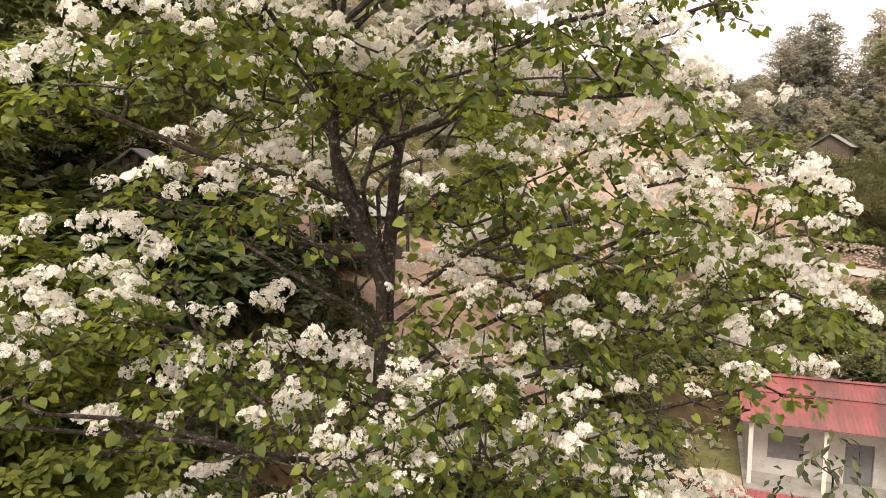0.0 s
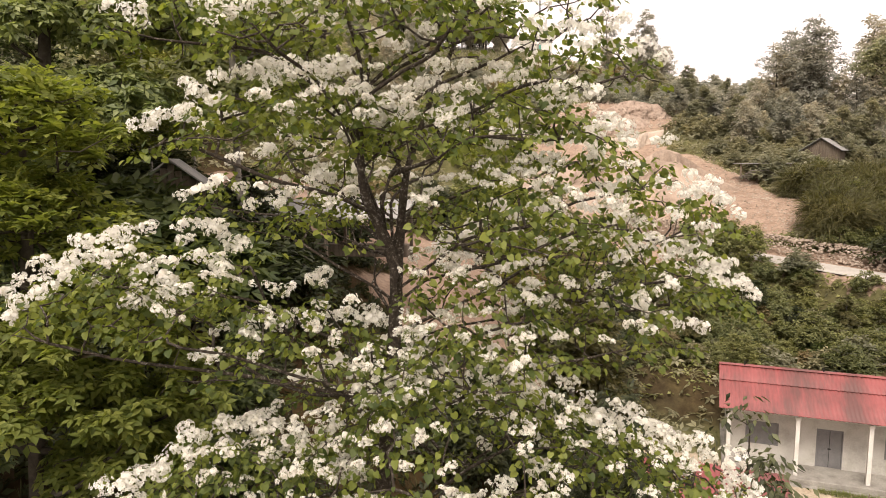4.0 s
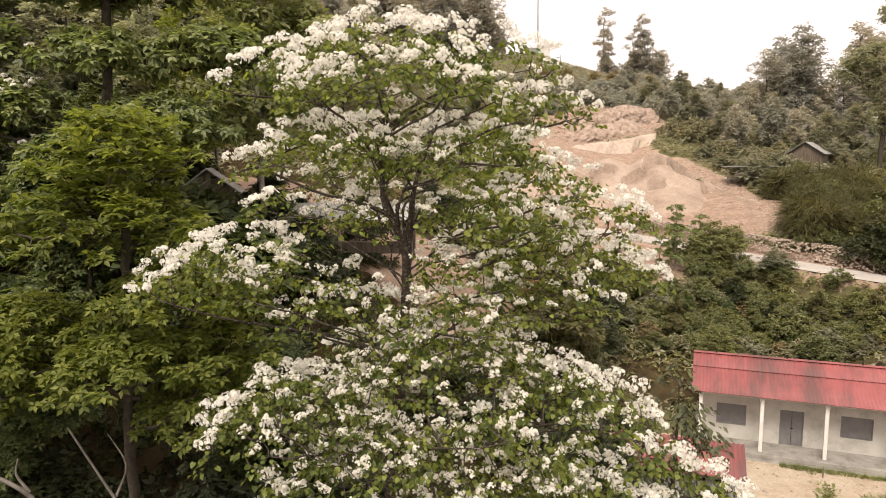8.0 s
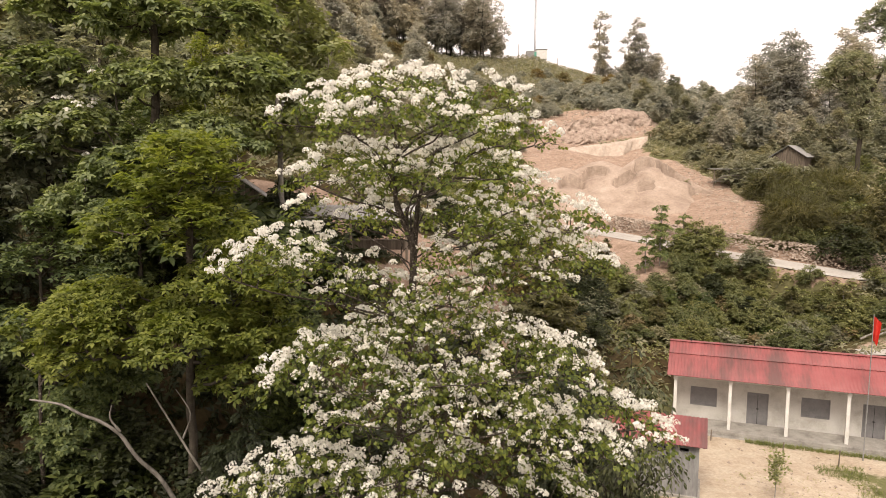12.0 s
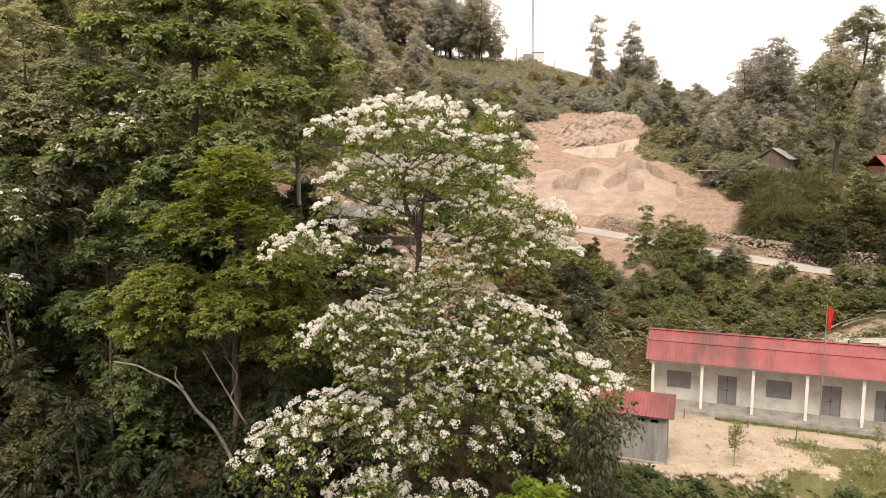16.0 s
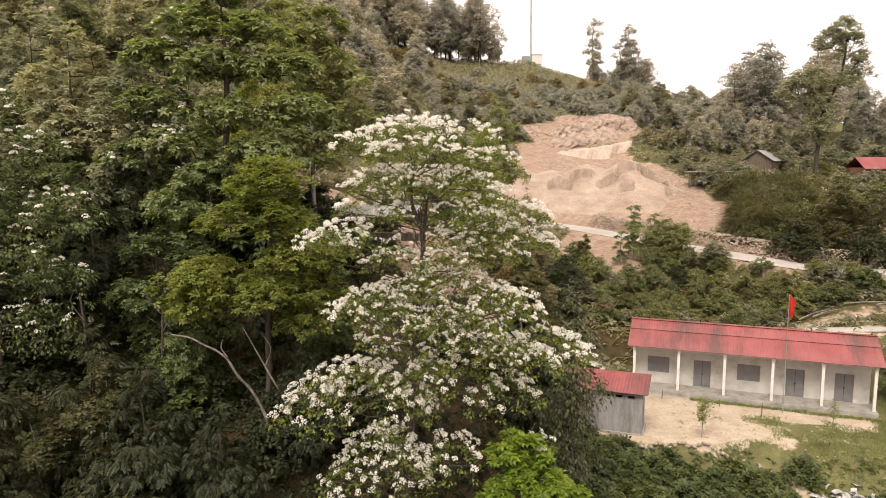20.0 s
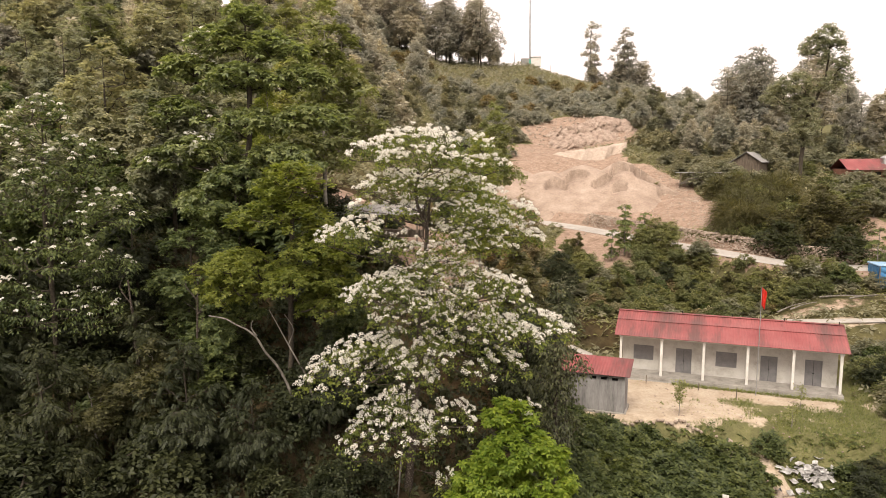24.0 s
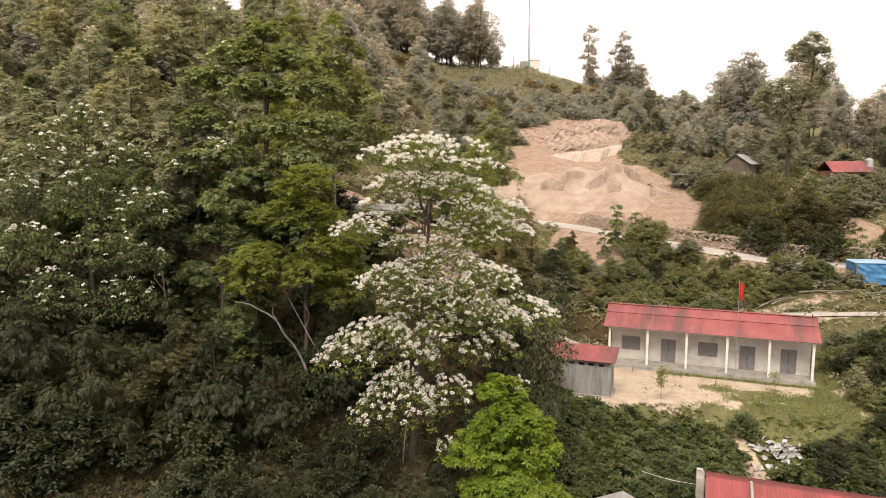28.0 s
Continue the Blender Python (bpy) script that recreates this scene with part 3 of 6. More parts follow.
# ---- kinds of tree ----
def flower_mesh(name, florets, size, rng, loose=True):
    """An uneven spray of small five-petalled white flowers, about 1 across, made of a few rounded heads."""
    lobes = rng.randint(5, 9) if loose else rng.randint(3, 6)
    la = rng.uniform(0, math.tau, lobes)
    lr = np.sqrt(rng.uniform(0, 1, lobes)) * (0.44 if loose else 0.3)
    C = np.stack([lr * np.cos(la), lr * np.sin(la), rng.uniform(0.0, 0.14, lobes)], 1)
    R = rng.uniform(0.1, 0.2, lobes) * (1 if loose else 1.5)
    k = rng.randint(0, lobes, florets)
    D = unit(rng.normal(0, 1, (florets, 3)) + (0, 0, 0.55)) * (1, 1, 0.75)
    P = C[k] + D * R[k][:, None] * rng.uniform(0.75, 1.1, (florets, 1))
    N = unit(D + rng.normal(0, 0.3, (florets, 3)))
    A = unit(np.cross(N, rng.normal(0, 1, (florets, 3))))
    v, t = [], []
    for i in range(5):
        c, s = math.cos(math.tau * i / 5), math.sin(math.tau * i / 5)
        b = len(v)
        for rr, w, z in ((0.02, 0, 0), (0.62, -0.36, 0.16), (1.0, 0, 0.1), (0.62, 0.36, 0.16)):
            v.append((c * rr - s * w, s * rr + c * w, z))
        t += [(b, b + 2, b + 1), (b, b + 3, b + 2)]
    petals = scatter(v, t, P, A, N, size * rng.uniform(0.75, 1.2, florets))
    heart = scatter([(-0.3, -0.2, 0.2), (0.3, -0.2, 0.2), (0, 0.35, 0.2)], [(0, 1, 2)], P, A, N, size * 0.5)
    foot = np.tile([(0, 0, -0.12)], (florets, 1))
    stalk = scatter([(-0.008, 0, 0), (0.008, 0, 0), (0, 1, 0)], [(0, 1, 2)], foot, P - foot, N, np.linalg.norm(P - foot, axis=1))
    V, T, M = joined([petals, heart, stalk])
    return put_mesh(name, V, T, [PETAL, HEART, LEAF_MID], M)


frng = np.random.RandomState(11)
FLOWERS = [flower_mesh("panicle", k, 0.064, frng) for k in (70, 62, 76, 58, 66, 55, 72, 64)]
COARSE = [flower_mesh("coarse_panicle", k, 0.082, frng, False) for k in (48, 54, 42, 50, 45)]


def flower_arrays(P, S, rng, florets=9):
    """Flower domes as one joined set, coarser, for the far side and for far trees."""
    k = len(P) * florets
    a, r = rng.uniform(0, math.tau, k), np.sqrt(rng.uniform(0, 1, k)) * 0.5
    off = np.stack([r * np.cos(a), r * np.sin(a), 0.3 * (1 - (r / 0.5) ** 2)], 1)
    SS = np.repeat(S, florets)
    Q = np.repeat(P, florets, 0) + off * SS[:, None]
    N = unit(off * (1.3, 1.3, 0.6) + (0, 0, 0.3) + rng.normal(0, 0.25, (k, 3)))
    A = unit(np.cross(N, rng.normal(0, 1, (k, 3))))
    return scatter([(0, -1, 0), (0.95, -0.3, 0.15), (0.6, 0.8, 0.1), (-0.6, 0.8, 0.1), (-0.95, -0.3, 0.15)], [(0, 1, 2), (0, 2, 3), (0, 3, 4)], Q, A, N, SS * 0.19)


TRIO = whorl(3, 0.2, 0.26)


def plant(name, trunk, pads, tips, per, size, template, leaf, bark, label, category, seed, rmin=0.012, rmax=0.2, spread=0.3, shell=0.7, droop=0.2, lift=0.3, sides=5, sag=0.12, share=1.0):
    """A tree from its trunk line and the domes of its crown, built about its base. share: how many of the tips get a twig."""
    rng = np.random.RandomState(seed)
    P, rad, inner = pad_points(pads, tips, rng, shell)
    dense = np.array(trunk, float)
    u = np.linspace(0, len(dense) - 1, 4 * len(dense))
    line = np.stack([np.interp(u, np.arange(len(dense)), dense[:, i]) for i in range(3)], 1)
    line[1:-1] += rng.normal(0, 0.03, (len(line) - 2, 3)) * (1, 1, 0)
    nodes, parents = grow(line, P[: max(3, int(share * tips))], rng, sag)
    e = base_empty(name, Matrix(), label, category)
    V, T = wood(nodes, parents, rmin, rmax, sides)
    hang("trunk", put_mesh("trunk", V, T, bark, smooth=True), e)
    V, T = leaves_round(P, per, size, template, rng, spread, lift, droop, dense[-1] * (1, 1, 0.8))
    hang("crown", put_mesh("crown", V, T, leaf), e, kind="stuff")
    return e, P, inner, rng


def dome_pads(n, r, h0, h1, flat, rng, taper=0.5):
    """Domes piled at random in a crown between two heights."""
    out = []
    for i in range(n):
        u = (i + 0.5) / n
        w = r * (1 - taper * u) * math.sqrt(max(0.15, 1 - (2 * u - 0.75) ** 2 * 0.5))
        a, d = rng.uniform(0, math.tau) if i < n - 1 else 0, w * rng.uniform(0.25, 0.75) * (i < n - 1)
        q = w * rng.uniform(0.45, 0.75)
        out.append((d * math.cos(a), d * math.sin(a), h0 + (h1 - h0) * u, q, q, q * flat))
    return out


PLACES = {}


def stand(ob, x, y, scale, turn, sink=0.15):
    ob.scale = (scale,) * 3
    ob.matrix_basis = Matrix.Translation((x, y, ground_at(x, y) - sink * scale)) @ Matrix.Rotation(turn, 4, "Z") @ Matrix.Diagonal((scale, scale, scale, 1))
    return ob


def at(ob, places):
    """Notes places (x, y, scale) for a kind of tree; all are set out at the end."""
    PLACES.setdefault(ob, []).extend(places)


def set_out():
    rng = np.random.RandomState(9)
    for ob, places in PLACES.items():
        for i, (x, y, s) in enumerate(places):
            c = ob if i == len(places) - 1 else copy_thing(ob, Matrix())
            stand(c, x, y, s * rng.uniform(0.94, 1.06), rng.uniform(0, math.tau))


# ---- the flowering tung tree ----
# umbrellas of the crown: centre, height of the top, half widths, how far the rim hangs, share of the blossom
TUNG_TIERS = [
    (-0.9, 6.8, 19.3, 2.0, 1.8, 0.75, 1.0), (1.2, 7.0, 19.0, 1.4, 1.4, 0.6, 1.0), (-2.9, 6.6, 18.6, 1.5, 1.5, 0.6, 1.0), (2.1, 7.0, 18.0, 1.2, 1.3, 0.5, 0.9), (-0.6, 5.5, 18.4, 2.5, 1.2, 0.6, 0.9),
    (-1.8, 6.2, 17.35, 2.2, 1.7, 0.7, 1.2), (0.6, 6.0, 17.3, 1.8, 1.6, 0.7, 1.2), (-0.4, 8.2, 17.2, 2.6, 1.6, 0.8, 0.5), (2.3, 6.8, 16.6, 1.3, 1.5, 0.5, 1.0),
    (0.9, 5.8, 16.05, 1.7, 1.5, 0.5, 0.8), (3.4, 7.6, 15.9, 1.3, 1.5, 0.6, 1.0), (-1.4, 6.4, 16.0, 1.5, 1.4, 0.5, 0.5), (2.5, 6.9, 15.2, 1.7, 1.5, 0.6, 0.7), (4.0, 8.2, 14.75, 1.1, 1.3, 0.6, 0.9),
    (-3.5, 5.9, 15.45, 1.2, 1.4, 0.45, 1.2), (-4.3, 5.8, 14.95, 1.3, 1.4, 0.5, 1.2), (-2.9, 5.6, 14.85, 1.3, 1.3, 0.5, 1.1),
    (-0.2, 6.0, 14.95, 1.8, 1.5, 0.5, 0.5), (1.7, 6.2, 14.4, 1.7, 1.5, 0.5, 0.5), (-1.7, 5.9, 14.2, 1.6, 1.3, 0.4, 0.5), (0.3, 5.4, 14.25, 1.5, 1.2, 0.4, 0.6),
    (0.2, 5.5, 13.65, 3.3, 2.3, 1.8, 1.9), (-2.5, 5.2, 12.95, 2.0, 1.6, 1.1, 1.5), (2.4, 5.3, 12.9, 1.9, 1.7, 1.0, 1.5), (4.1, 5.4, 11.25, 1.9, 1.6, 0.9, 1.2), (1.0, 4.6, 12.5, 2.2, 1.4, 1.6, 1.9), (2.5, 4.9, 11.2, 2.0, 1.5, 1.0, 1.0), (-1.0, 4.7, 12.3, 2.0, 1.3, 1.2, 1.0),
    (-3.1, 4.8, 10.3, 3.1, 1.9, 2.0, 1.3), (0.2, 4.8, 10.4, 2.0, 1.6, 0.9, 0.55), (2.5, 5.1, 9.6, 1.8, 1.6, 0.9, 0.55),
    (-2.2, 4.6, 7.75, 2.7, 1.9, 2.0, 0.9), (0.5, 4.6, 7.4, 1.5, 1.3, 0.8, 0.6), (3.8, 5.3, 7.2, 0.8, 0.8, 0.5, 0.9), (0.2, 4.2, 5.2, 0.55, 0.5, 1.6, 0.8),
    (-2.2, 9.0, 16.4, 2.3, 1.8, 0.9, 0.3), (1.6, 9.2, 15.4, 2.2, 1.8, 0.9, 0.3), (-0.6, 9.2, 13.0, 3.2, 2.2, 1.6, 0.3), (-1.8, 8.6, 9.8, 3.0, 2.0, 1.5, 0.25),
]


def umbrella_points(tiers, count, rng, inside):
    """Points on hanging umbrellas and the umbrella of each; inside: the share that lies below the skin."""
    t = np.array(tiers, float)
    area = t[:, 3] * t[:, 4] * (1 + 0.25 * t[:, 5]) * np.where(inside > 0.9, 1, t[:, 6])
    k = rng.choice(len(t), count, p=area / area.sum())
    q = t[k]
    ang, rad = rng.uniform(0, math.tau, count), rng.uniform(0, 1, count) ** 0.45
    ragged = 0.86 + 0.2 * np.sin(3 * ang + k * 1.7) * np.sin(5 * ang + k)
    x, y = rad * ragged * np.cos(ang), rad * ragged * np.sin(ang)
    below = np.where(rng.uniform(0, 1, count) < inside, rng.uniform(0.08, 0.3, count), rng.uniform(-0.06, 0.08, count))
    lump = 0.12 * np.sin(x * 7 + k) * np.sin(y * 7 + 2 * k)
    return np.stack([q[:, 0] + x * q[:, 3], q[:, 1] + y * q[:, 4], q[:, 2] - q[:, 5] * rad * rad - below + lump], 1), k


def bunched(P, k):
    """True where the blossom stands in bunches, with leafy gaps between."""
    a, b, c = P[:, 0] + 0.37 * k, P[:, 1] - 0.21 * k, P[:, 2]
    return np.sin(2.9 * a + 1.3 * np.sin(2.1 * b)) + np.sin(3.3 * b + 1.1 * np.sin(1.7 * c)) + 0.8 * np.sin(4.1 * c + 2.3 * a) > -0.85


def apart(P, k, gap):
    """Thins points so that no two stand closer than the gap."""
    kept = np.empty((len(P), 3))
    take, n = [], 0
    for i, p in enumerate(P):
        if n == 0 or ((kept[:n] - p) ** 2).sum(1).min() > gap * gap:
            kept[n] = p
            take.append(i)
            n += 1
    return P[take], k[take]


def tung_tree():
    rng = np.random.RandomState(5)
    e = base_empty("tung_tree", Matrix.Translation((-1.75, 6.8, 1.5)), "tall tung tree in full white blossom on the slope", "tree")
    shift = np.array((1.75, -6.8, -1.5))
    heads, hk = umbrella_points(TUNG_TIERS, 7000, rng, 0.0)
    heads, hk = apart(heads, hk, 0.3)
    keep = bunched(heads, hk)
    heads, hk = heads[keep], hk[keep]
    leafy, lk = umbrella_points(TUNG_TIERS, 800, rng, 0.95)
    # the inside of the crown, about the fork of the trunk, is bare
    def outside(P):
        dx, dy = P[:, 0] + 0.75, P[:, 1] - 6.6
        core = (P[:, 2] > 14.2) & (P[:, 2] < 16.5)
        return ~(core & ((np.hypot(dx, dy) < 0.6) | (np.abs(dx - 0.1) < 0.3) & (dy < 0)))

    a, b = outside(heads), outside(leafy)
    heads, hk, leafy, lk = heads[a], hk[a], leafy[b], lk[b]
    tips, tk = np.concatenate([heads - (0, 0, 0.12), leafy]), np.concatenate([hk, lk])
    line = [(-1.66, 6.8, 1.2), (-1.5, 6.8, 3.2), (-1.25, 6.7, 5.4), (-1.08, 6.65, 8), (-0.92, 6.6, 10.5), (-0.68, 6.6, 13), (-0.52, 6.6, 14.9), (-1.0, 6.5, 15.85), (-1.02, 6.5, 16.6), (-0.85, 6.5, 17.7), (-0.75, 6.6, 18.7)]
    limb("trunk", np.array(line[:-1]) + shift, 0.225, 0.02, BARK, e, 10)
    limb("leader", np.array([(-0.56, 6.6, 14.6), (-0.5, 6.65, 15.4), (-0.42, 6.7, 16.2), (-0.05, 6.8, 17.2), (0.5, 6.9, 18.4)]) + shift, 0.075, 0.02, BARK, e, 8)
    stem = np.array(line)
    # each umbrella hangs on a whorl of limbs from the trunk below it
    for t, (cx, cy, top, rx, ry, drop, _) in enumerate(TUNG_TIERS):
        mine = tips[(tk == t) & (rng.uniform(0, 1, len(tk)) < 0.95)]
        if len(mine) < 4:
            continue
        z0 = max(3.4, top - drop * 0.85 - 1.45)
        root = np.array([np.interp(z0, stem[:, 2], stem[:, i]) for i in range(3)])
        count = 2 if rx < 1.5 else 3 if rx < 2.3 else 5 if rx < 3.3 else 7
        lines = []
        for a in range(count):
            ang = math.tau * a / count + 0.7 * t + rng.normal(0, 0.15)
            end = np.array((cx + 0.82 * rx * math.cos(ang), cy + 0.82 * ry * math.sin(ang), top - drop * 0.67 - 0.22))
            low = root + (0, 0, rng.normal(0, 0.12))
            if a and math.hypot(cx - root[0], cy - root[1]) > 0.75 * rx:
                low = lines[0][6]
            mid = [low + (end - low) * u + np.array((*rng.normal(0, 0.2, 2), rng.normal(0, 0.08) + 0.3 * math.sin(math.pi * u) * (1 - u))) for u in (0.25, 0.5, 0.75)]
            p = np.array([low, *mid, end])
            u = np.linspace(0, 4, 14)
            lines.append(np.stack([np.interp(u, np.arange(5), p[:, i]) for i in range(3)], 1))
        near = np.argmin([np.min(np.linalg.norm(mine[:, None] - l[None], axis=2), axis=1) for l in lines], axis=0)
        for a, l in enumerate(lines):
            own = mine[near == a]
            if len(own):
                V, T = wood(*grow(l, own, rng, 0.08), 0.0062, 0.046, 5, 0.37)
                hang("limb", put_mesh("limb", V + shift, T, BARK, smooth=True), e)
    near_tips = tips[tips[:, 1] < 9]
    V, T = leaves_round(near_tips - (0, 0, 0.1), 15, 0.094, HEARTLEAF, rng, 0.27, 0.55, 0.8, np.array((-1, 6.6, 8)))
    hang("crown", put_mesh("crown", V + shift, T, LEAF_TUNG), e, "fresh green heart-shaped leaves", "stuff")
    far_tips = tips[tips[:, 1] >= 9]
    V, T = leaves_round(far_tips, 9, 0.17, PLAINLEAF, rng, 0.35, 0.4, 0.7, np.array((-1, 6.6, 8)))
    hang("far_crown", put_mesh("far_crown", V + shift, T, LEAF_TUNG), e, "fresh green leaves of the farther crown", "stuff")
    order = np.argsort(np.linalg.norm(heads - np.array((0, -0.5, 15.0)), axis=1))
    front, rest = heads[order[:300]], heads[order[300:]]
    for i, p in enumerate(front):
        ob = new("panicle", FLOWERS[i % len(FLOWERS)])
        ob.parent = e
        k = rng.uniform(0.31, 0.48)
        tilt = unit(p - np.array((-1, 6.6, 9)))
        ob.matrix_local = Matrix.LocRotScale(Vector(p + shift) + Vector((0, 0, 0.17)), Euler((-tilt[1] * 0.7 + rng.normal(0, 0.2), tilt[0] * 0.7 + rng.normal(0, 0.2), rng.uniform(0, 6))), (k, k * rng.uniform(0.75, 1.1), k * rng.uniform(0.8, 1.1)))
    mid, back = rest[rest[:, 1] < 9.4], rest[rest[:, 1] >= 9.4]
    chunks = []
    for i, m in enumerate(COARSE):
        P = mid[i :: len(COARSE)]
        v = np.empty(len(m.vertices) * 3, np.float32)
        m.vertices.foreach_get("co", v)
        tri = np.empty(len(m.polygons) * 3, np.int32)
        m.polygons.foreach_get("vertices", tri)
        idx = np.empty(len(m.polygons), np.int32)
        m.polygons.foreach_get("material_index", idx)
        tri = tri.reshape(-1, 3)[idx == 0]
        N = unit(np.array([0, 0, 1.0]) + 0.6 * unit(P - np.array((-1, 6.6, 9))) + rng.normal(0, 0.2, P.shape))
        chunks.append(scatter(v.reshape(-1, 3), tri, P + shift + (0, 0, 0.17), np.cross(N, rng.normal(0, 1, P.shape)), N, rng.uniform(0.33, 0.5, len(P))))
    chunks.append(flower_arrays(back + shift + (0, 0, 0.13), rng.uniform(0.27, 0.45, len(back)), rng, 18))
    V, T, _ = joined(chunks)
    hang("blossom", put_mesh("blossom", V, T, PETAL), e, "white blossom over the rest of the crown", "stuff")


tung_tree()
for m in COARSE:
    bpy.data.meshes.remove(m)

# ---- stock of trees, each built once ----
srng = np.random.RandomState(77)
bright = plant("broadleaf_tree", [(0, 0, 0), (0.1, 0.1, 4), (0.4, 0, 8), (0.5, 0, 12)], [(0.6, -0.2, 12.0, 1.9, 1.7, 0.9), (0.2, -0.5, 10.4, 2.4, 2.0, 1.0), (-2.0, -0.4, 8.0, 2.2, 2.0, 0.9), (1.6, 0.2, 8.8, 2.0, 2.0, 0.9), (-2.6, -0.3, 7.0, 2.0, 1.8, 0.8), (0.6, -0.6, 7.4, 2.2, 1.8, 0.8), (1.8, 0.2, 6.2, 1.6, 1.6, 0.8), (2.2, 0.3, 7.4, 1.6, 1.5, 0.8)],
               680, 13, 0.2, CLUMP, LEAF_BRIGHT, BARK_DARK, "slender broadleaf tree with fresh yellow-green leaves", "tree", 21, 0.009, 0.14, 0.38)[0]
stand(bright, -7.6, 9.0, 1.0, 0.0)
layered = plant("layered_tree", [(0, 0, 0), (0, 0, 6), (0.3, 0, 11), (0.2, 0, 15)], [(0.2, 0, 15.2, 1.5, 1.4, 1.0), (-1.4, 0, 13.8, 2.2, 2.0, 1.0), (1.7, 0, 13.4, 2.3, 2.0, 1.0), (-3.3, 0, 12.2, 2.3, 2.0, 0.9), (3.6, 0.2, 11.6, 2.4, 2.2, 0.9), (0, -0.8, 11.6, 2.7, 2.2, 0.9), (-4.3, -0.3, 9.6, 2.3, 1.9, 0.9), (4.2, -0.4, 9.2, 2.6, 2.2, 0.9), (0.5, -1.0, 9.0, 2.6, 2.0, 0.9), (-3.0, -0.8, 7.4, 2.3, 1.9, 0.9), (2.2, -0.8, 6.8, 2.7, 2.0, 0.9), (-5.0, -0.8, 6.6, 1.8, 1.6, 0.8), (-0.6, -1.2, 5.6, 2.2, 1.8, 0.9), (-2.6, -1.0, 4.2, 2.0, 1.6, 0.8)],
                960, 11, 0.3, CLUMP, LEAF_LAYER, BARK_DARK, "tall tree with tiers of drooping green leaves", "tree", 22, 0.009, 0.18, 0.4, droop=0.35)
lrng = layered[3]
ltop = layered[1][(~layered[2]) & (layered[1][:, 0] < -1.6) & (np.sin(layered[1][:, 2] * 2.4) + np.sin(layered[1][:, 0] * 2) > 0.1)]
V, T = flower_arrays(ltop + (0, 0, 0.2), lrng.uniform(0.22, 0.36, len(ltop)), lrng, 12)
hang("blossom", put_mesh("blossom", V, T, PETAL), layered[0], "scattered white blossom", "stuff")
stand(layered[0], -11.6, 17.5, 0.95, 0.0)
pale = plant("blossoming_tree", [(0, 0, 0), (0.3, 0, 5), (0.2, 0, 10), (0.4, 0, 14)], [(0.4, 0, 14.0, 1.8, 1.8, 1.3), (-1.4, -0.4, 12.4, 2.2, 2.0, 1.4), (2.2, -0.3, 12.0, 2.2, 2.0, 1.3), (-3.2, 0, 10.2, 2.2, 2.0, 1.4), (0.4, -0.8, 10.4, 2.4, 2.2, 1.4), (3.4, 0, 9.6, 2.0, 2.0, 1.3), (-2.6, -0.8, 7.6, 2.4, 2.0, 1.4), (1.4, -0.8, 7.9, 2.4, 2.0, 1.4), (3.4, -0.4, 6.6, 1.8, 1.6, 1.2), (-1.4, -1.0, 5.2, 2.2, 1.8, 1.4), (2.0, -0.6, 4.8, 2.0, 1.6, 1.3), (-3.6, -0.6, 4.6, 1.8, 1.6, 1.1)],
             960, 16, 0.19, PLAINLEAF, LEAF_SHADE, BARK_DARK, "green tung tree with sparse white blossom", "tree", 33, 0.006, 0.13, 0.4, droop=0.4)
prng = pale[3]
ptop = pale[1][(~pale[2]) & (prng.uniform(0, 1, len(pale[1])) < 0.4)]
V, T = flower_arrays(ptop + (0, 0, 0.2), prng.uniform(0.2, 0.34, len(ptop)), prng, 12)
hang("blossom", put_mesh("blossom", V, T, PETAL), pale[0], "scattered white blossom", "stuff")
stand(pale[0], -19.6, 9.5, 1.0, 0.0)
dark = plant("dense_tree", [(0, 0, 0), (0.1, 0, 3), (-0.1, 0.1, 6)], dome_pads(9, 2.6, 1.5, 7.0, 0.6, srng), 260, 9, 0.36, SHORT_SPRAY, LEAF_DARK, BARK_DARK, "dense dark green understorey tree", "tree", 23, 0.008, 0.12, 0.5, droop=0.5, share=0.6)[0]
shade = plant("shade_tree", [(0, 0, 0), (0.1, 0, 3), (-0.1, 0.1, 6.5)], dome_pads(10, 2.8, 1.5, 7.6, 0.6, srng), 340, 12, 0.2, CLUMP, LEAF_SHADE, BARK_DARK, "mid-green understorey tree on the shaded slope", "tree", 46, 0.008, 0.12, 0.45, droop=0.4, share=0.6)[0]
russet = plant("russet_tree", [(0, 0, 0), (0.1, 0, 3.5), (-0.2, 0.1, 8)], dome_pads(11, 2.2, 2.0, 9.0, 0.8, srng), 240, 5, 0.24, TRIO, LEAF_DRY, BARK_DARK, "thin tree with reddish young leaves below the road", "tree", 47, 0.009, 0.09, 0.5, share=0.8)[0]
yellow = plant("yellowish_tree", [(0, 0, 0), (0.1, 0, 2.5), (-0.1, 0.1, 5)], dome_pads(7, 1.8, 1.5, 5.5, 0.6, srng), 180, 11, 0.2, CLUMP, LEAF_DULL, BARK_PALE, "thin shrubby tree with yellowing leaves", "tree", 35, 0.008, 0.07, 0.4, share=0.6)[0]
feather = plant("feathery_tree", [(0, 0, 0), (0.1, 0, 6), (-0.1, 0.1, 12)], dome_pads(14, 3.6, 4.0, 13.0, 0.6, srng, 0.35), 420, 8, 0.34, TRIO, LEAF_YELLOW, BARK_PALE, "feathery tree with thin yellow-green leaves", "tree", 36, 0.008, 0.12, 0.5, share=0.7)[0]
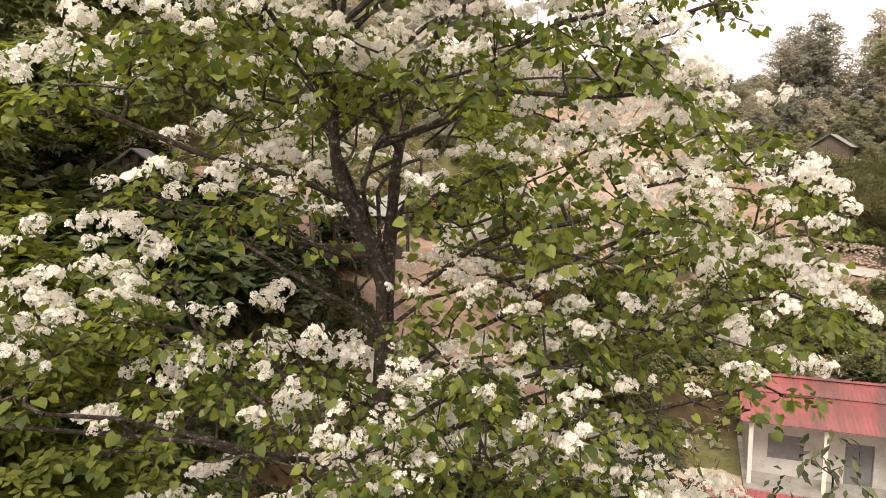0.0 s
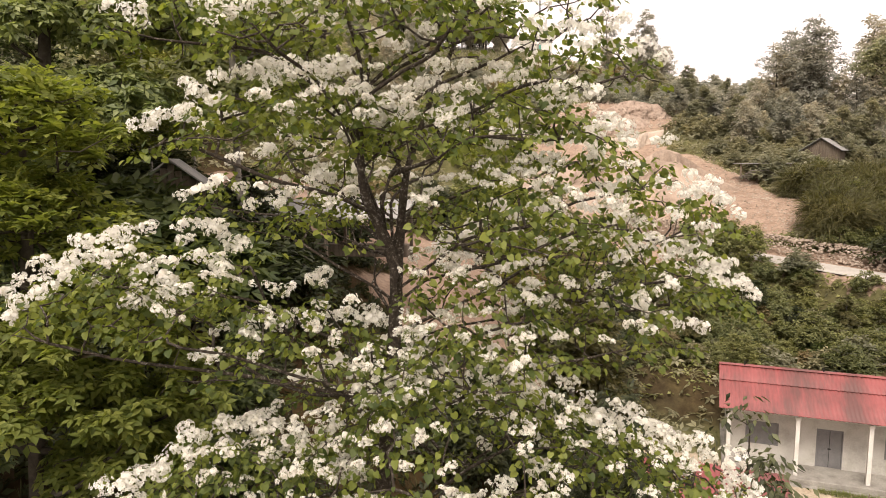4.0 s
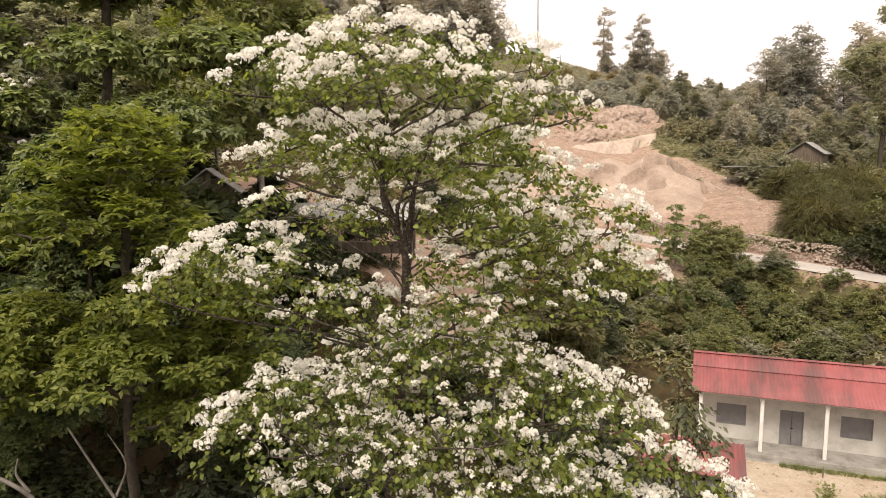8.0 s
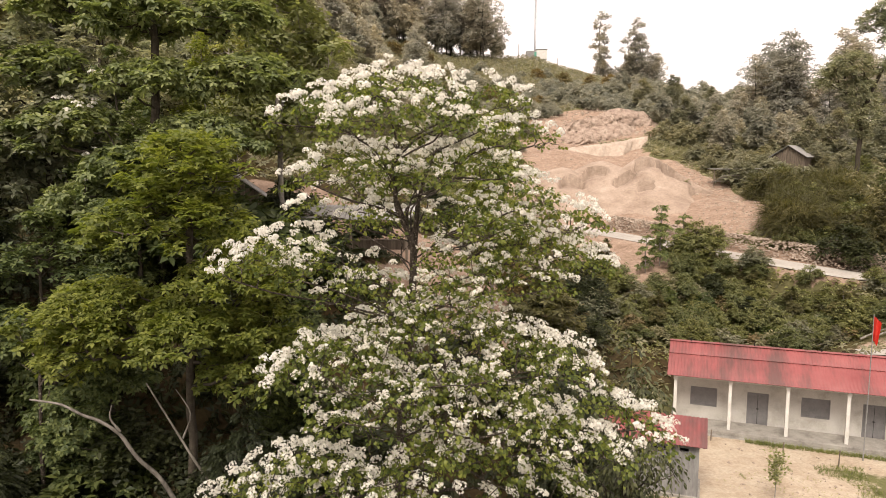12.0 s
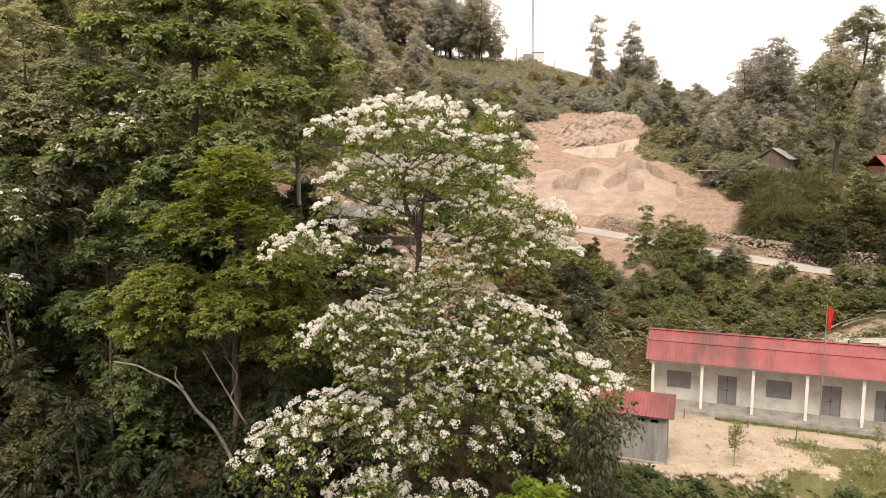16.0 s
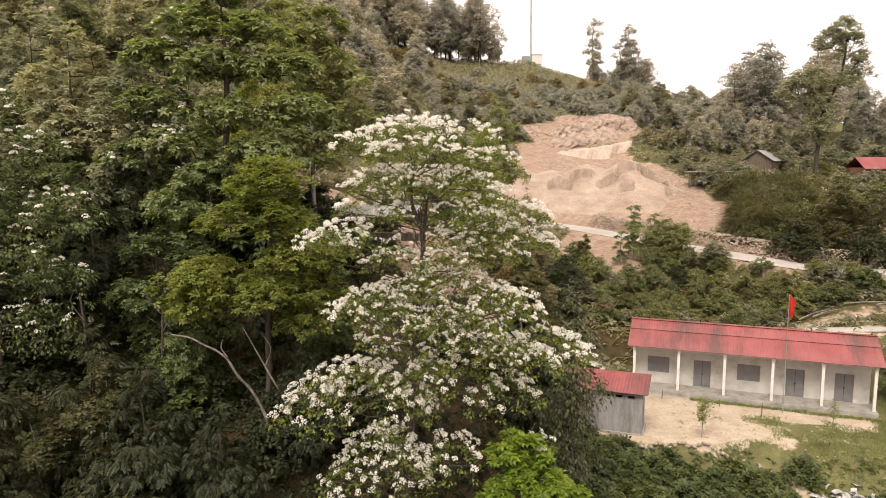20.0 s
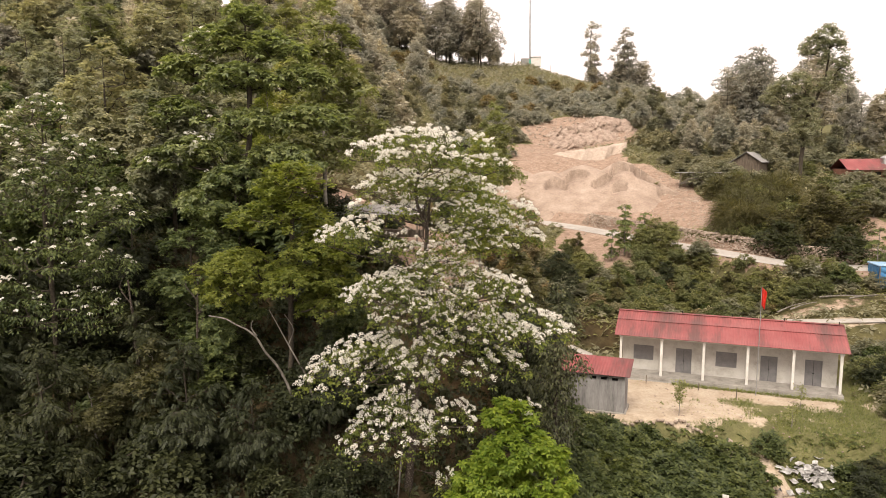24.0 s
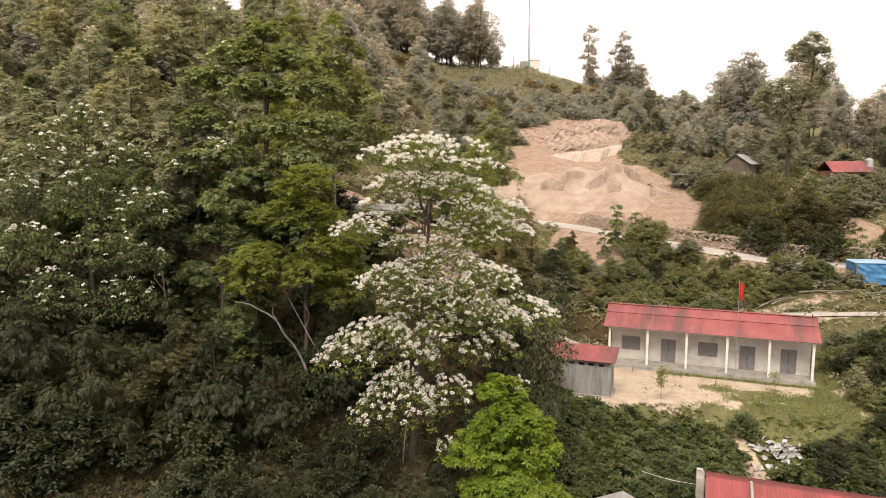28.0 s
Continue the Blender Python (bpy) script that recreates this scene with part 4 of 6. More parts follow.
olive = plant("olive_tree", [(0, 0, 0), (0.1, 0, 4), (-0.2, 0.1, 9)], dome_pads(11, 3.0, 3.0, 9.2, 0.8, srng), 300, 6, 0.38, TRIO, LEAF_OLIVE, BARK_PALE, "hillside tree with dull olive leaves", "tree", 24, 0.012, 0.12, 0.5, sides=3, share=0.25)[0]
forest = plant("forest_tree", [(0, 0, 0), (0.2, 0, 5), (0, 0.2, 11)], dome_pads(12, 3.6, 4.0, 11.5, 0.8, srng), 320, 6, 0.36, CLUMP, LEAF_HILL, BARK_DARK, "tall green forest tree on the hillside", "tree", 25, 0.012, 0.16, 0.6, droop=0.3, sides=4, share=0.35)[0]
far = plant("distant_tree", [(0, 0, 0), (0.3, 0, 6), (0, 0.2, 14)], dome_pads(15, 4.6, 3.6, 14.5, 0.75, srng, 0.1), 400, 5, 0.5, TRIO, LEAF_SKY, BARK_DARK, "tall tree on the skyline, haze in its leaf colour", "tree", 26, 0.016, 0.2, 0.9, sides=3, share=0.3)[0]
upland = plant("upland_tree", [(0, 0, 0), (0.1, 0, 4), (-0.2, 0.1, 9)], dome_pads(11, 3.2, 2.5, 9.0, 0.9, srng), 200, 5, 0.55, TRIO, LEAF_FAR, BARK_PALE, "grey-green tree on the upper hillside, haze in its leaf colour", "tree", 44, 0.012, 0.12, 0.6, sides=3, share=0.25)[0]
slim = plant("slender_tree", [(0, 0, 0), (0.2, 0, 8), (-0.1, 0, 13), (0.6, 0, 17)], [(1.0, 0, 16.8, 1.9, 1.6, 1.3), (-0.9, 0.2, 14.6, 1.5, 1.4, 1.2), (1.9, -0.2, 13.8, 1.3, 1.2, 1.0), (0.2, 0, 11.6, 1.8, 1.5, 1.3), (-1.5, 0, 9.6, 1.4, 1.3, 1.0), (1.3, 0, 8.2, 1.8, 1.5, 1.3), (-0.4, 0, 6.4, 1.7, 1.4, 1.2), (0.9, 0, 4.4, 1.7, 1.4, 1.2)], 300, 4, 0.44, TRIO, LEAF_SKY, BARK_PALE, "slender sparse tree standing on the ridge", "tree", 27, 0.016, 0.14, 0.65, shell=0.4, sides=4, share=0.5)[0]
lofty = plant("lofty_tree", [(0.4, 0, 0), (0.5, 0, 6), (0.7, 0, 9.5), (1.8, 0, 12), (2.8, 0, 14.5), (3.0, 0, 18)], [(-0.8, 0, 13.6, 2.6, 2.4, 1.4), (-2.9, 0.3, 12.2, 1.6, 1.5, 1.1), (0.6, -0.4, 9.2, 2.1, 2.0, 1.8), (0.3, 0.2, 11.2, 2.3, 2.0, 1.5), (3.6, 0, 16.6, 2.2, 2.0, 2.0), (2.8, 0, 18.8, 1.8, 1.7, 1.5), (4.6, 0.3, 14.6, 1.7, 1.6, 1.5), (3.0, -0.5, 13.6, 1.8, 1.6, 1.4), (1.0, 0, 7.4, 1.3, 1.3, 1.2), (1.4, 0.4, 17.8, 1.5, 1.5, 1.4)], 760, 7, 0.32, TRIO, LEAF_HILL, BARK_DARK, "lofty tree with a bare trunk and a two-part crown", "tree", 37, 0.012, 0.3, 0.55, shell=0.5, share=0.5)[0]
stand(lofty, 50.8, 74, 1.2, 0.0)
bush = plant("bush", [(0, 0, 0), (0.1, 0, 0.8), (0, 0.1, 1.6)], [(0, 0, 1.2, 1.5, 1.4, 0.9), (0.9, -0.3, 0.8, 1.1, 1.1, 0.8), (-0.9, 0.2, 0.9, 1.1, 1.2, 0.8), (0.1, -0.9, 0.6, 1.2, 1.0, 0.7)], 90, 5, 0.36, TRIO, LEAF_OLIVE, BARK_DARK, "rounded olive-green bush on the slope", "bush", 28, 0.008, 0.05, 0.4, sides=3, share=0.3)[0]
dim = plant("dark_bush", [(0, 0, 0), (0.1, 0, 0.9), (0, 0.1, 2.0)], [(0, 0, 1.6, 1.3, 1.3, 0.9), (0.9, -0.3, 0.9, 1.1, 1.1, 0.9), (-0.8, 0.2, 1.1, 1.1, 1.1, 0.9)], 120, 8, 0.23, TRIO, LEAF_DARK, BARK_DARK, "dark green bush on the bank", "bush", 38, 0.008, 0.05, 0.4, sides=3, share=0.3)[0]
dry = plant("dry_bush", [(0, 0, 0), (0.1, 0, 0.8), (0, 0.1, 1.6)], [(0, 0, 1.2, 1.2, 1.2, 0.9), (0.7, -0.3, 0.8, 0.9, 0.9, 0.8)], 80, 4, 0.3, TRIO, LEAF_DRY, BARK_PALE, "half-dry brown bush on the hillside", "bush", 39, 0.008, 0.05, 0.4, sides=3, share=0.6)[0]
leafy = plant("leafy_bush", [(0, 0, 0), (0.1, 0, 0.8), (0, 0.1, 1.5)], [(0, 0, 1.1, 1.6, 1.4, 0.8), (1.0, -0.4, 0.7, 1.2, 1.1, 0.7), (-1.0, 0.1, 0.8, 1.2, 1.2, 0.7), (0, -1.0, 0.5, 1.3, 1.0, 0.6)], 90, 5, 0.38, CLUMP, LEAF_BANK, BARK_DARK, "leafy green bush on the bank", "bush", 29, 0.008, 0.05, 0.35, sides=3, droop=0.3, share=0.3)[0]
scrub = plant("scrub_bush", [(0, 0, 0), (0.1, 0, 0.9), (0, 0.1, 1.8)], [(0, 0, 1.5, 1.3, 1.2, 0.9), (1.0, -0.3, 0.9, 1.0, 1.1, 0.8), (-0.9, 0.2, 1.1, 1.1, 1.1, 0.8), (0.2, -0.9, 0.6, 1.2, 1.0, 0.7)], 130, 8, 0.22, TRIO, LEAF_SCRUB, BARK_DARK, "tangled green scrub bush on the bank", "bush", 48, 0.007, 0.04, 0.4, sides=3, share=0.4)[0]
fresh = plant("fresh_tree", [(0, 0, 0), (0.1, 0, 6), (-0.1, 0.1, 12.5)], dome_pads(15, 2.9, 4.0, 13.0, 0.8, srng, 0.45), 520, 9, 0.24, TRIO, LEAF_BRIGHT, BARK_PALE, "tree in fresh yellow-green leaf behind the blossom", "tree", 49, 0.008, 0.12, 0.45, share=0.6)[0]
thicket = plant("thicket_tree", [(0, 0, 0), (0.2, 0, 3), (0, 0.2, 6.5)], dome_pads(12, 4.6, 1.5, 7.6, 0.6, srng, 0.4), 620, 8, 0.32, TRIO, LEAF_BROWN, BARK_DARK, "broad dusky thicket of a tree beside the road", "tree", 45, 0.008, 0.14, 0.5, share=0.4)[0]
at(thicket, [(45.5, 57.5, 1.0), (40.5, 55.5, 0.6), (50.5, 59, 0.7)])
reed = plant("reed_clump", [(0, 0, 0), (0, 0, 0.5), (0.1, 0, 1.0)], [(0, 0, 1.4, 1.0, 1.0, 1.0), (0.5, 0.2, 0.9, 0.9, 0.8, 0.8)], 120, 7, 0.85, ([(-0.03, 0, 0), (0.03, 0, 0), (0.02, 0.6, -0.05), (0, 1.1, -0.4), (-0.02, 0.6, -0.05)], [(0, 1, 2), (0, 2, 4), (4, 2, 3)]), LEAF_DULL, BARK_DARK, "clump of tall cane and grass", "grass clump", 40, 0.006, 0.02, 0.35, sides=3, droop=0.1, share=0.15)[0]
palmate = plant("sapling", [(0, 0, 0), (0.1, 0, 2.5), (0, 0, 5.9)], [(0, 0, 6.0, 0.9, 0.9, 0.22), (0.9, 0, 5.3, 0.8, 0.7, 0.2), (-0.9, 0, 4.8, 0.7, 0.7, 0.2), (0.3, 0, 4.2, 1.1, 1.0, 0.22), (-1.2, 0, 3.4, 0.8, 0.6, 0.2), (1.3, 0, 3.5, 0.8, 0.7, 0.2), (0, 0, 2.5, 1.2, 1.0, 0.4), (-0.5, 0, 1.6, 1.3, 1.1, 0.5), (0.7, 0, 1.2, 1.3, 1.1, 0.5)], 110, 3, 0.36, WHORL, LEAF_MID, BARK_PALE, "young tree with whorls of hand-shaped leaves", "tree", 41, 0.012, 0.07, 0.22, droop=0.4)[0]
drooping = plant("drooping_tree", [(0, 0, 0), (0.1, 0, 4), (-0.1, 0, 8), (0.1, 0, 12)], dome_pads(14, 2.1, 3.2, 12.3, 0.9, srng, 0.35), 520, 9, 0.2, PLAINLEAF, LEAF_DROOP, BARK_DARK, "slender tree with drooping dusky leaves beside the outhouse", "tree", 52, 0.008, 0.11, 0.4, droop=0.9, share=0.6)[0]
stand(drooping, 5.9, 9.8, 1.0, 0.6)
lime = plant("lime_tree", [(0, 0, 0), (0, 0, 3), (0.1, 0, 6)], [(-0.1, 0, 6.3, 0.9, 0.9, 0.9), (0.2, -0.3, 5.1, 1.8, 1.4, 0.9), (-0.9, -0.3, 3.9, 1.7, 1.3, 0.9), (1.1, -0.2, 4.0, 1.8, 1.4, 0.9), (0.1, -0.9, 2.6, 1.9, 1.3, 0.9), (1.4, -0.3, 2.2, 1.5, 1.4, 0.9), (-1.3, -0.3, 1.8, 1.3, 1.3, 0.9), (0.3, -1.0, 0.8, 2.0, 1.3, 0.9)], 620, 12, 0.2, CLUMP, LEAF_LIME, BARK_DARK, "bushy tree in bright lime-green leaf", "tree", 30, 0.007, 0.08, 0.32, droop=0.45)[0]
stand(lime, 3.1, 4.5, 1.13, 0.0)

# ---- hillside woods ----
wrng = np.random.RandomState(3)
at(dark, [(-11.3, 5.4, 0.95), (-8.4, 5.4, 0.75), (-14.5, 7.5, 1.0), (-17, 4, 0.9), (-5.6, 8.8, 0.75), (5.3, 16.9, 0.95), (-20.5, 5, 1.0), (-24, 9, 1.1)])
at(yellow, [(-13.2, 6.2, 1.1), (-15.5, 5.2, 0.9), (5.2, 24, 1.6), (6.6, 26, 1.3)])
at(feather, [(7.4, 71, 1.15), (-8.2, 25, 1.2), (3.6, 46, 0.85), (-13, 33, 0.9)])
at(fresh, [(3.2, 31, 0.98), (-12.5, 26.5, 0.8)])
at(palmate, [(22.0, 57.3, 1.0), (24.5, 58.0, 0.75), (46, 47, 0.7), (20.2, 56.0, 0.6)])
at(forest, [(-25, 15, 1.1), (-16.5, 18, 1.0), (-23, 24, 1.0), (-32, 20, 1.1), (-15, 27, 0.8), (-30, 32, 1.0), (-38, 28, 1.0), (-20, 31, 0.9)])
at(scrub, [(33, 19, 0.8), (34.6, 21.5, 0.9), (33.6, 24.5, 0.9), (35.8, 24, 1.0), (37, 21, 1.0), (35.4, 27.5, 0.9), (38.4, 26, 1.0), (36.5, 17.5, 0.9), (38.8, 19, 1.0), (33.2, 27.8, 0.7), (40.5, 23, 1.0), (31.8, 21.4, 0.6)])
at(bush, [(52, 76, 1.6), (54.5, 74, 1.7), (57.5, 72.5, 1.8), (60.5, 73, 1.7), (63.5, 73, 1.7), (47.5, 78, 1.4), (49, 80, 1.4), (52.5, 81, 1.2), (66, 73, 1.6)])
at(dim, [(-9.0, 19.8, 0.9), (-10.2, 19.9, 0.9), (-8.2, 20.3, 0.9), (34.5, 22.5, 1.1), (35.5, 26.5, 1.2), (33.5, 18.6, 1.0), (38.8, 53.5, 1.6), (45, 51, 1.7)])
at(scrub, [(25.6, 57.8, 1.5), (27.4, 57.0, 1.3), (24.0, 56.2, 1.0)])


def strewn(kind, n, x0, x1, y0, y1, s0, s1, gap, bare=0.3):
    """Places over a stretch of hillside, no closer than the gap, off the bare ground."""
    done, tries = [], 0
    while len(done) < n and tries < n * 30:
        tries += 1
        x, y = wrng.uniform(x0, x1), wrng.uniform(y0, y1)
        if bareness(np.array([x]), np.array([y]))[0] > bare or any((x - a) ** 2 + (y - b) ** 2 < gap * gap for a, b, _ in done):
            continue
        u, v = yard_uv(x, y)
        if -6.5 < u < 19 and -15 < v < 7 and v - 3.4 * step(5, 9, u) > -14.6 or np.hypot(x + 9.5, y - 20.5) < 3 or np.hypot(x - 50.5, y - 86.5) < 4 or np.hypot(x - 45.5, y - 57.5) < 3 or np.hypot(x - 23.3, y - 16.4) < 1.9 or to_line(np.array([x]), np.array([y]), GULLY)[0][0] < 1.3 + 0.5 * (kind is leafy) or 12 < x < 44 and 0 < y - np.interp(x, (4, 18, 28, 38.3, 60), (82, 71, 60, 48.8, 44)) < 7.5 or abs(x + 1.55) < 1.2 and -1 < y < 6.6 or abs(x + 0.318 * y + 8.8) < 5 and 84 < y < 135:
            continue
        done.append((x, y, wrng.uniform(s0, s1)))
    return done


def wood_at(kind, n, x0, x1, y0, y1, s0, s1, gap, bare=0.3):
    at(kind, strewn(kind, n, x0, x1, y0, y1, s0, s1, gap, bare))


def far_bushes(stretches):
    """The bushes of the distant slopes, too far to tell apart, as one."""
    src = next(c for c in bush.children if c.name.startswith("crown")).data
    v = np.empty(len(src.vertices) * 3, np.float32)
    src.vertices.foreach_get("co", v)
    tri = np.empty(len(src.polygons) * 3, np.int32)
    src.polygons.foreach_get("vertices", tri)
    P = np.array([p for q in stretches for p in strewn(bush, *q)])
    a = wrng.uniform(0, math.tau, len(P))
    at_ground = np.stack([P[:, 0], P[:, 1], height(P[:, 0], P[:, 1]) - 0.15 * P[:, 2]], 1)
    V, T = scatter(v.reshape(-1, 3), tri.reshape(-1, 3), at_ground, np.stack([np.cos(a), np.sin(a), 0 * a], 1), np.tile([(0, 0, 1.0)], (len(P), 1)), P[:, 2])
    tagged(hang("hillside_bushes", put_mesh("hillside_bushes", V, T, LEAF_FAR)), "low olive-green bushes over the distant slopes, paled with haze", "bushes", kind="stuff")


wood_at(forest, 34, -62, -14, 30, 95, 0.75, 1.1, 5)
wood_at(upland, 24, -62, -6, 50, 105, 0.7, 1.1, 4)
wood_at(olive, 44, -62, -6, 34, 105, 0.65, 1.0, 4)
wood_at(feather, 7, -45, -12, 40, 100, 0.7, 1.0, 8)
wood_at(upland, 70, -95, -4, 100, 200, 0.75, 1.2, 5)
wood_at(upland, 10, 44, 100, 140, 190, 0.5, 0.8, 5)
wood_at(dark, 4, -34, -16, 8, 16, 0.7, 1.0, 3.0)
wood_at(shade, 16, -34, -12, 10, 32, 0.7, 1.15, 3.0)
at(shade, [(-13, 11.5, 1.1), (-10.6, 10.8, 0.9), (-4.6, 12.8, 0.8)])
at(russet, [(9.0, 50, 1.0), (8.0, 44, 0.9), (10.6, 52.5, 0.75), (6.6, 40, 0.8)])
wood_at(dim, 46, -30, -3, -4, 30, 0.8, 1.5, 1.8)
wood_at(leafy, 8, -26, -3, 2, 24, 0.7, 1.1, 3)
wood_at(dim, 34, -24, 2, -7, 6, 0.5, 0.95, 1.5)
at(leafy, [(-8.4, 18.2, 1.5), (-9.8, 18.6, 1.6), (-7.4, 19.4, 1.4), (-10.8, 19.2, 1.4), (-9.1, 19.5, 1.4)])
wood_at(bush, 26, -3, 13, 20, 52, 0.7, 1.3, 1.8)
wood_at(dim, 22, -1, 13, 18, 50, 0.8, 1.4, 1.8)
wood_at(dry, 14, -4, 12, 24, 60, 0.7, 1.2, 1.8)
wood_at(scrub, 66, 15, 41.5, 43, 60, 0.5, 1.15, 1.4)
wood_at(bush, 26, 15, 46, 43, 60, 0.5, 1.0, 1.8)
wood_at(dry, 9, 15, 42, 43, 58, 0.5, 0.9, 3)
wood_at(yellow, 5, 15, 42, 45, 58, 0.45, 0.7, 4)
wood_at(leafy, 8, 15, 45, 44, 56, 0.6, 1.0, 1.8)
wood_at(dim, 10, 20, 60, 47, 62, 0.7, 1.1, 1.8)
wood_at(leafy, 55, 5, 19, 11, 19.5, 0.6, 0.9, 1.1)
wood_at(leafy, 46, 19, 40, 4, 19, 0.6, 1.0, 1.2)
wood_at(leafy, 34, 19.6, 31, 9, 19, 0.5, 0.8, 1.0)
wood_at(dim, 8, 20, 31, 9, 18, 0.6, 0.9, 1.8)
wood_at(leafy, 26, 31, 42, 14, 31, 0.6, 1.1, 1.4)
wood_at(dim, 26, 21, 42, 8, 26, 0.6, 1.1, 1.5)
wood_at(bush, 18, 32, 46, 20, 31.5, 0.5, 0.9, 1.8)
wood_at(reed, 85, 36, 50, 60, 76, 0.9, 1.7, 1.0)
wood_at(scrub, 26, 42, 58, 60, 80, 1.0, 1.7, 1.8)
wood_at(bush, 130, 40, 78, 66, 122, 1.0, 1.8, 1.8)
wood_at(upland, 26, 42, 72, 94, 128, 0.55, 0.9, 3.2)
wood_at(olive, 12, -6, 16, 92, 135, 0.5, 0.8, 4)
wood_at(dim, 8, 41, 75, 60, 100, 1.0, 1.7, 2.5)
wood_at(olive, 36, 42, 110, 84, 150, 0.6, 0.95, 4.5)
wood_at(dry, 24, -30, 60, 136, 196, 1.0, 1.8, 3.5)
wood_at(far, 42, -62, 21, 202, 222, 0.95, 1.5, 3.2)
wood_at(upland, 22, -60, 21, 204, 222, 0.6, 0.95, 3.5)
wood_at(far, 9, 68, 120, 126, 150, 0.6, 0.85, 4.5)
at(far, [(66, 122, 1.3), (62, 127, 1.0), (70, 127, 1.05), (76, 121, 1.45), (79.5, 125, 1.35), (79, 106, 0.8), (83, 104, 0.95), (87, 107, 0.9), (91, 105, 0.95)])
wood_at(far, 9, 52, 68, 214, 224, 0.45, 0.75, 3)
at(far, [(68, 134, 1.2), (72, 136, 1.1), (72.5, 119, 0.8)])
at(far, [(60.5, 216, 0.7), (63, 217, 0.85), (65.5, 212, 0.95), (69, 213, 0.9), (61.5, 214, 0.8)])
wood_at(upland, 14, -26, 4, 200, 214, 0.7, 1.1, 3)
at(slim, [(50.3, 213, 1.15), (52.5, 215, 0.9), (62, 213, 1.3), (65, 216, 1.15), (60, 214, 0.95), (63.5, 213, 1.0), (-32, 60, 0.8), (-37, 64, 0.9)])
far_bushes([(46, -2, 20, 88, 138, 0.9, 1.5, 2.2), (22, 14, 48, 128, 142, 0.6, 1.1, 2.0, 0.85), (84, -34, 76, 132, 166, 1.1, 2.1, 2.6), (22, -34, 60, 166, 196, 0.7, 1.3, 3.5), (34, 60, 108, 190, 216, 1.6, 2.8, 2.2)])
set_out()


# ---- ground cover ----
def cover(name, n, x0, x1, y0, y1, size, template, leaf, seed, label, upright=0.5, near_bare=0.35, low=0.0, verge=False, lift=0.0):
    """Low plants strewn over the ground where it is not bare."""
    r = np.random.RandomState(seed)
    x, y = r.uniform(x0, x1, n), r.uniform(y0, y1, n)
    b = bareness(x, y)
    u, v = yard_uv(x, y)
    keep = (b < near_bare) & ~((u > -1) & (u < 17) & (v > -2.3) & (v < 5)) & (ripple(x, y, 0.5, seed) > -0.6 + low)
    inset = np.minimum.reduce([x - x0, x1 - x, y - y0, y1 - y])
    keep &= (inset > r.uniform(0, 1, n) * r.uniform(0, 1, n) * 7) | (x1 - x0 < 30)
    if verge:
        keep &= (u > 2) & (u < 16.6) & (v > -2.75) & (v < -2.28)
    x, y = x[keep], y[keep]
    P = np.stack([x, y, height(x, y) + 0.02 + lift * r.uniform(0, 1, len(x))], 1)
    a = r.uniform(0, math.tau, len(x))
    A = np.stack([np.cos(a), np.sin(a), np.full(len(x), upright)], 1)
    N = unit(np.array([0, 0, 1.0]) + r.normal(0, 0.3, P.shape))
    V, T = scatter(*template, P, A, N, size * r.uniform(0.5, 1.3, len(x)))
    tagged(hang(name, put_mesh(name, V, T, leaf)), label, "undergrowth", kind="stuff")


BLADES = ([(-0.03, -0.05, 0), (0.03, -0.05, 0), (-0.12, -0.3, 0.9), (0.06, 0.0, 0), (0.1, 0.04, 0), (0.35, 0.2, 0.75), (-0.06, 0.02, 0), (-0.02, 0.05, 0), (-0.3, 0.35, 0.7), (0, 0, 0), (0.05, 0, 0), (0.1, -0.1, 1.05)], [(0, 1, 2), (3, 4, 5), (6, 7, 8), (9, 10, 11)])
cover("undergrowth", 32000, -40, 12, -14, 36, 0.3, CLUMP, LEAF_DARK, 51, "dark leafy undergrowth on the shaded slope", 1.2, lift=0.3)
cover("brushwood", 15000, -36, 15, -16, 42, 0.6, BLADES, LEAF_BROWN, 52, "dry stems and dead grass among the trees", 0.0)
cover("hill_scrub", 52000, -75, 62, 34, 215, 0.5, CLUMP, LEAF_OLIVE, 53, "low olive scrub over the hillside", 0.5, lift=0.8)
cover("slope_litter", 9000, -16, 5, -9, 9, 0.34, BLADES, LEAF_BROWN, 67, "dead grass and seedlings on the dark slope", 0.0)
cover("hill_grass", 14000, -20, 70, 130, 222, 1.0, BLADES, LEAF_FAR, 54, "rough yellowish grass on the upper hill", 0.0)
cover("right_scrub", 18000, 30, 110, 18, 140, 0.42, TRIO, LEAF_OLIVE, 55, "low scrub on the slope beyond the school", 0.5, lift=0.6)
cover("bank_creeper", 9000, 3, 40, 2, 20, 0.36, CLUMP, LEAF_BANK, 56, "green creeper over the bank below the yard", 0.3)
cover("bank_scrub", 14000, 4, 60, 40, 64, 0.36, TRIO, LEAF_SCRUB, 57, "low scrub on the bank behind the school", 0.5, lift=0.5)
cover("lawn_grass", 42000, 16, 34, 15, 32, 0.2, BLADES, LEAF_MID, 58, "short patchy grass of the school yard", 0.0, 0.7, 0.3)
cover("verge_grass", 90000, 10, 34, 22, 34, 0.26, BLADES, LEAF_MID, 60, "strip of weeds along the foot of the veranda", 0.0, 1.1, 0.2, True)
cover("yard_weeds", 1500, 8, 22, 16, 34, 0.16, BLADES, LEAF_YELLOW, 59, "sparse weeds in the trodden yard", 0.0, 0.9, 0.75)


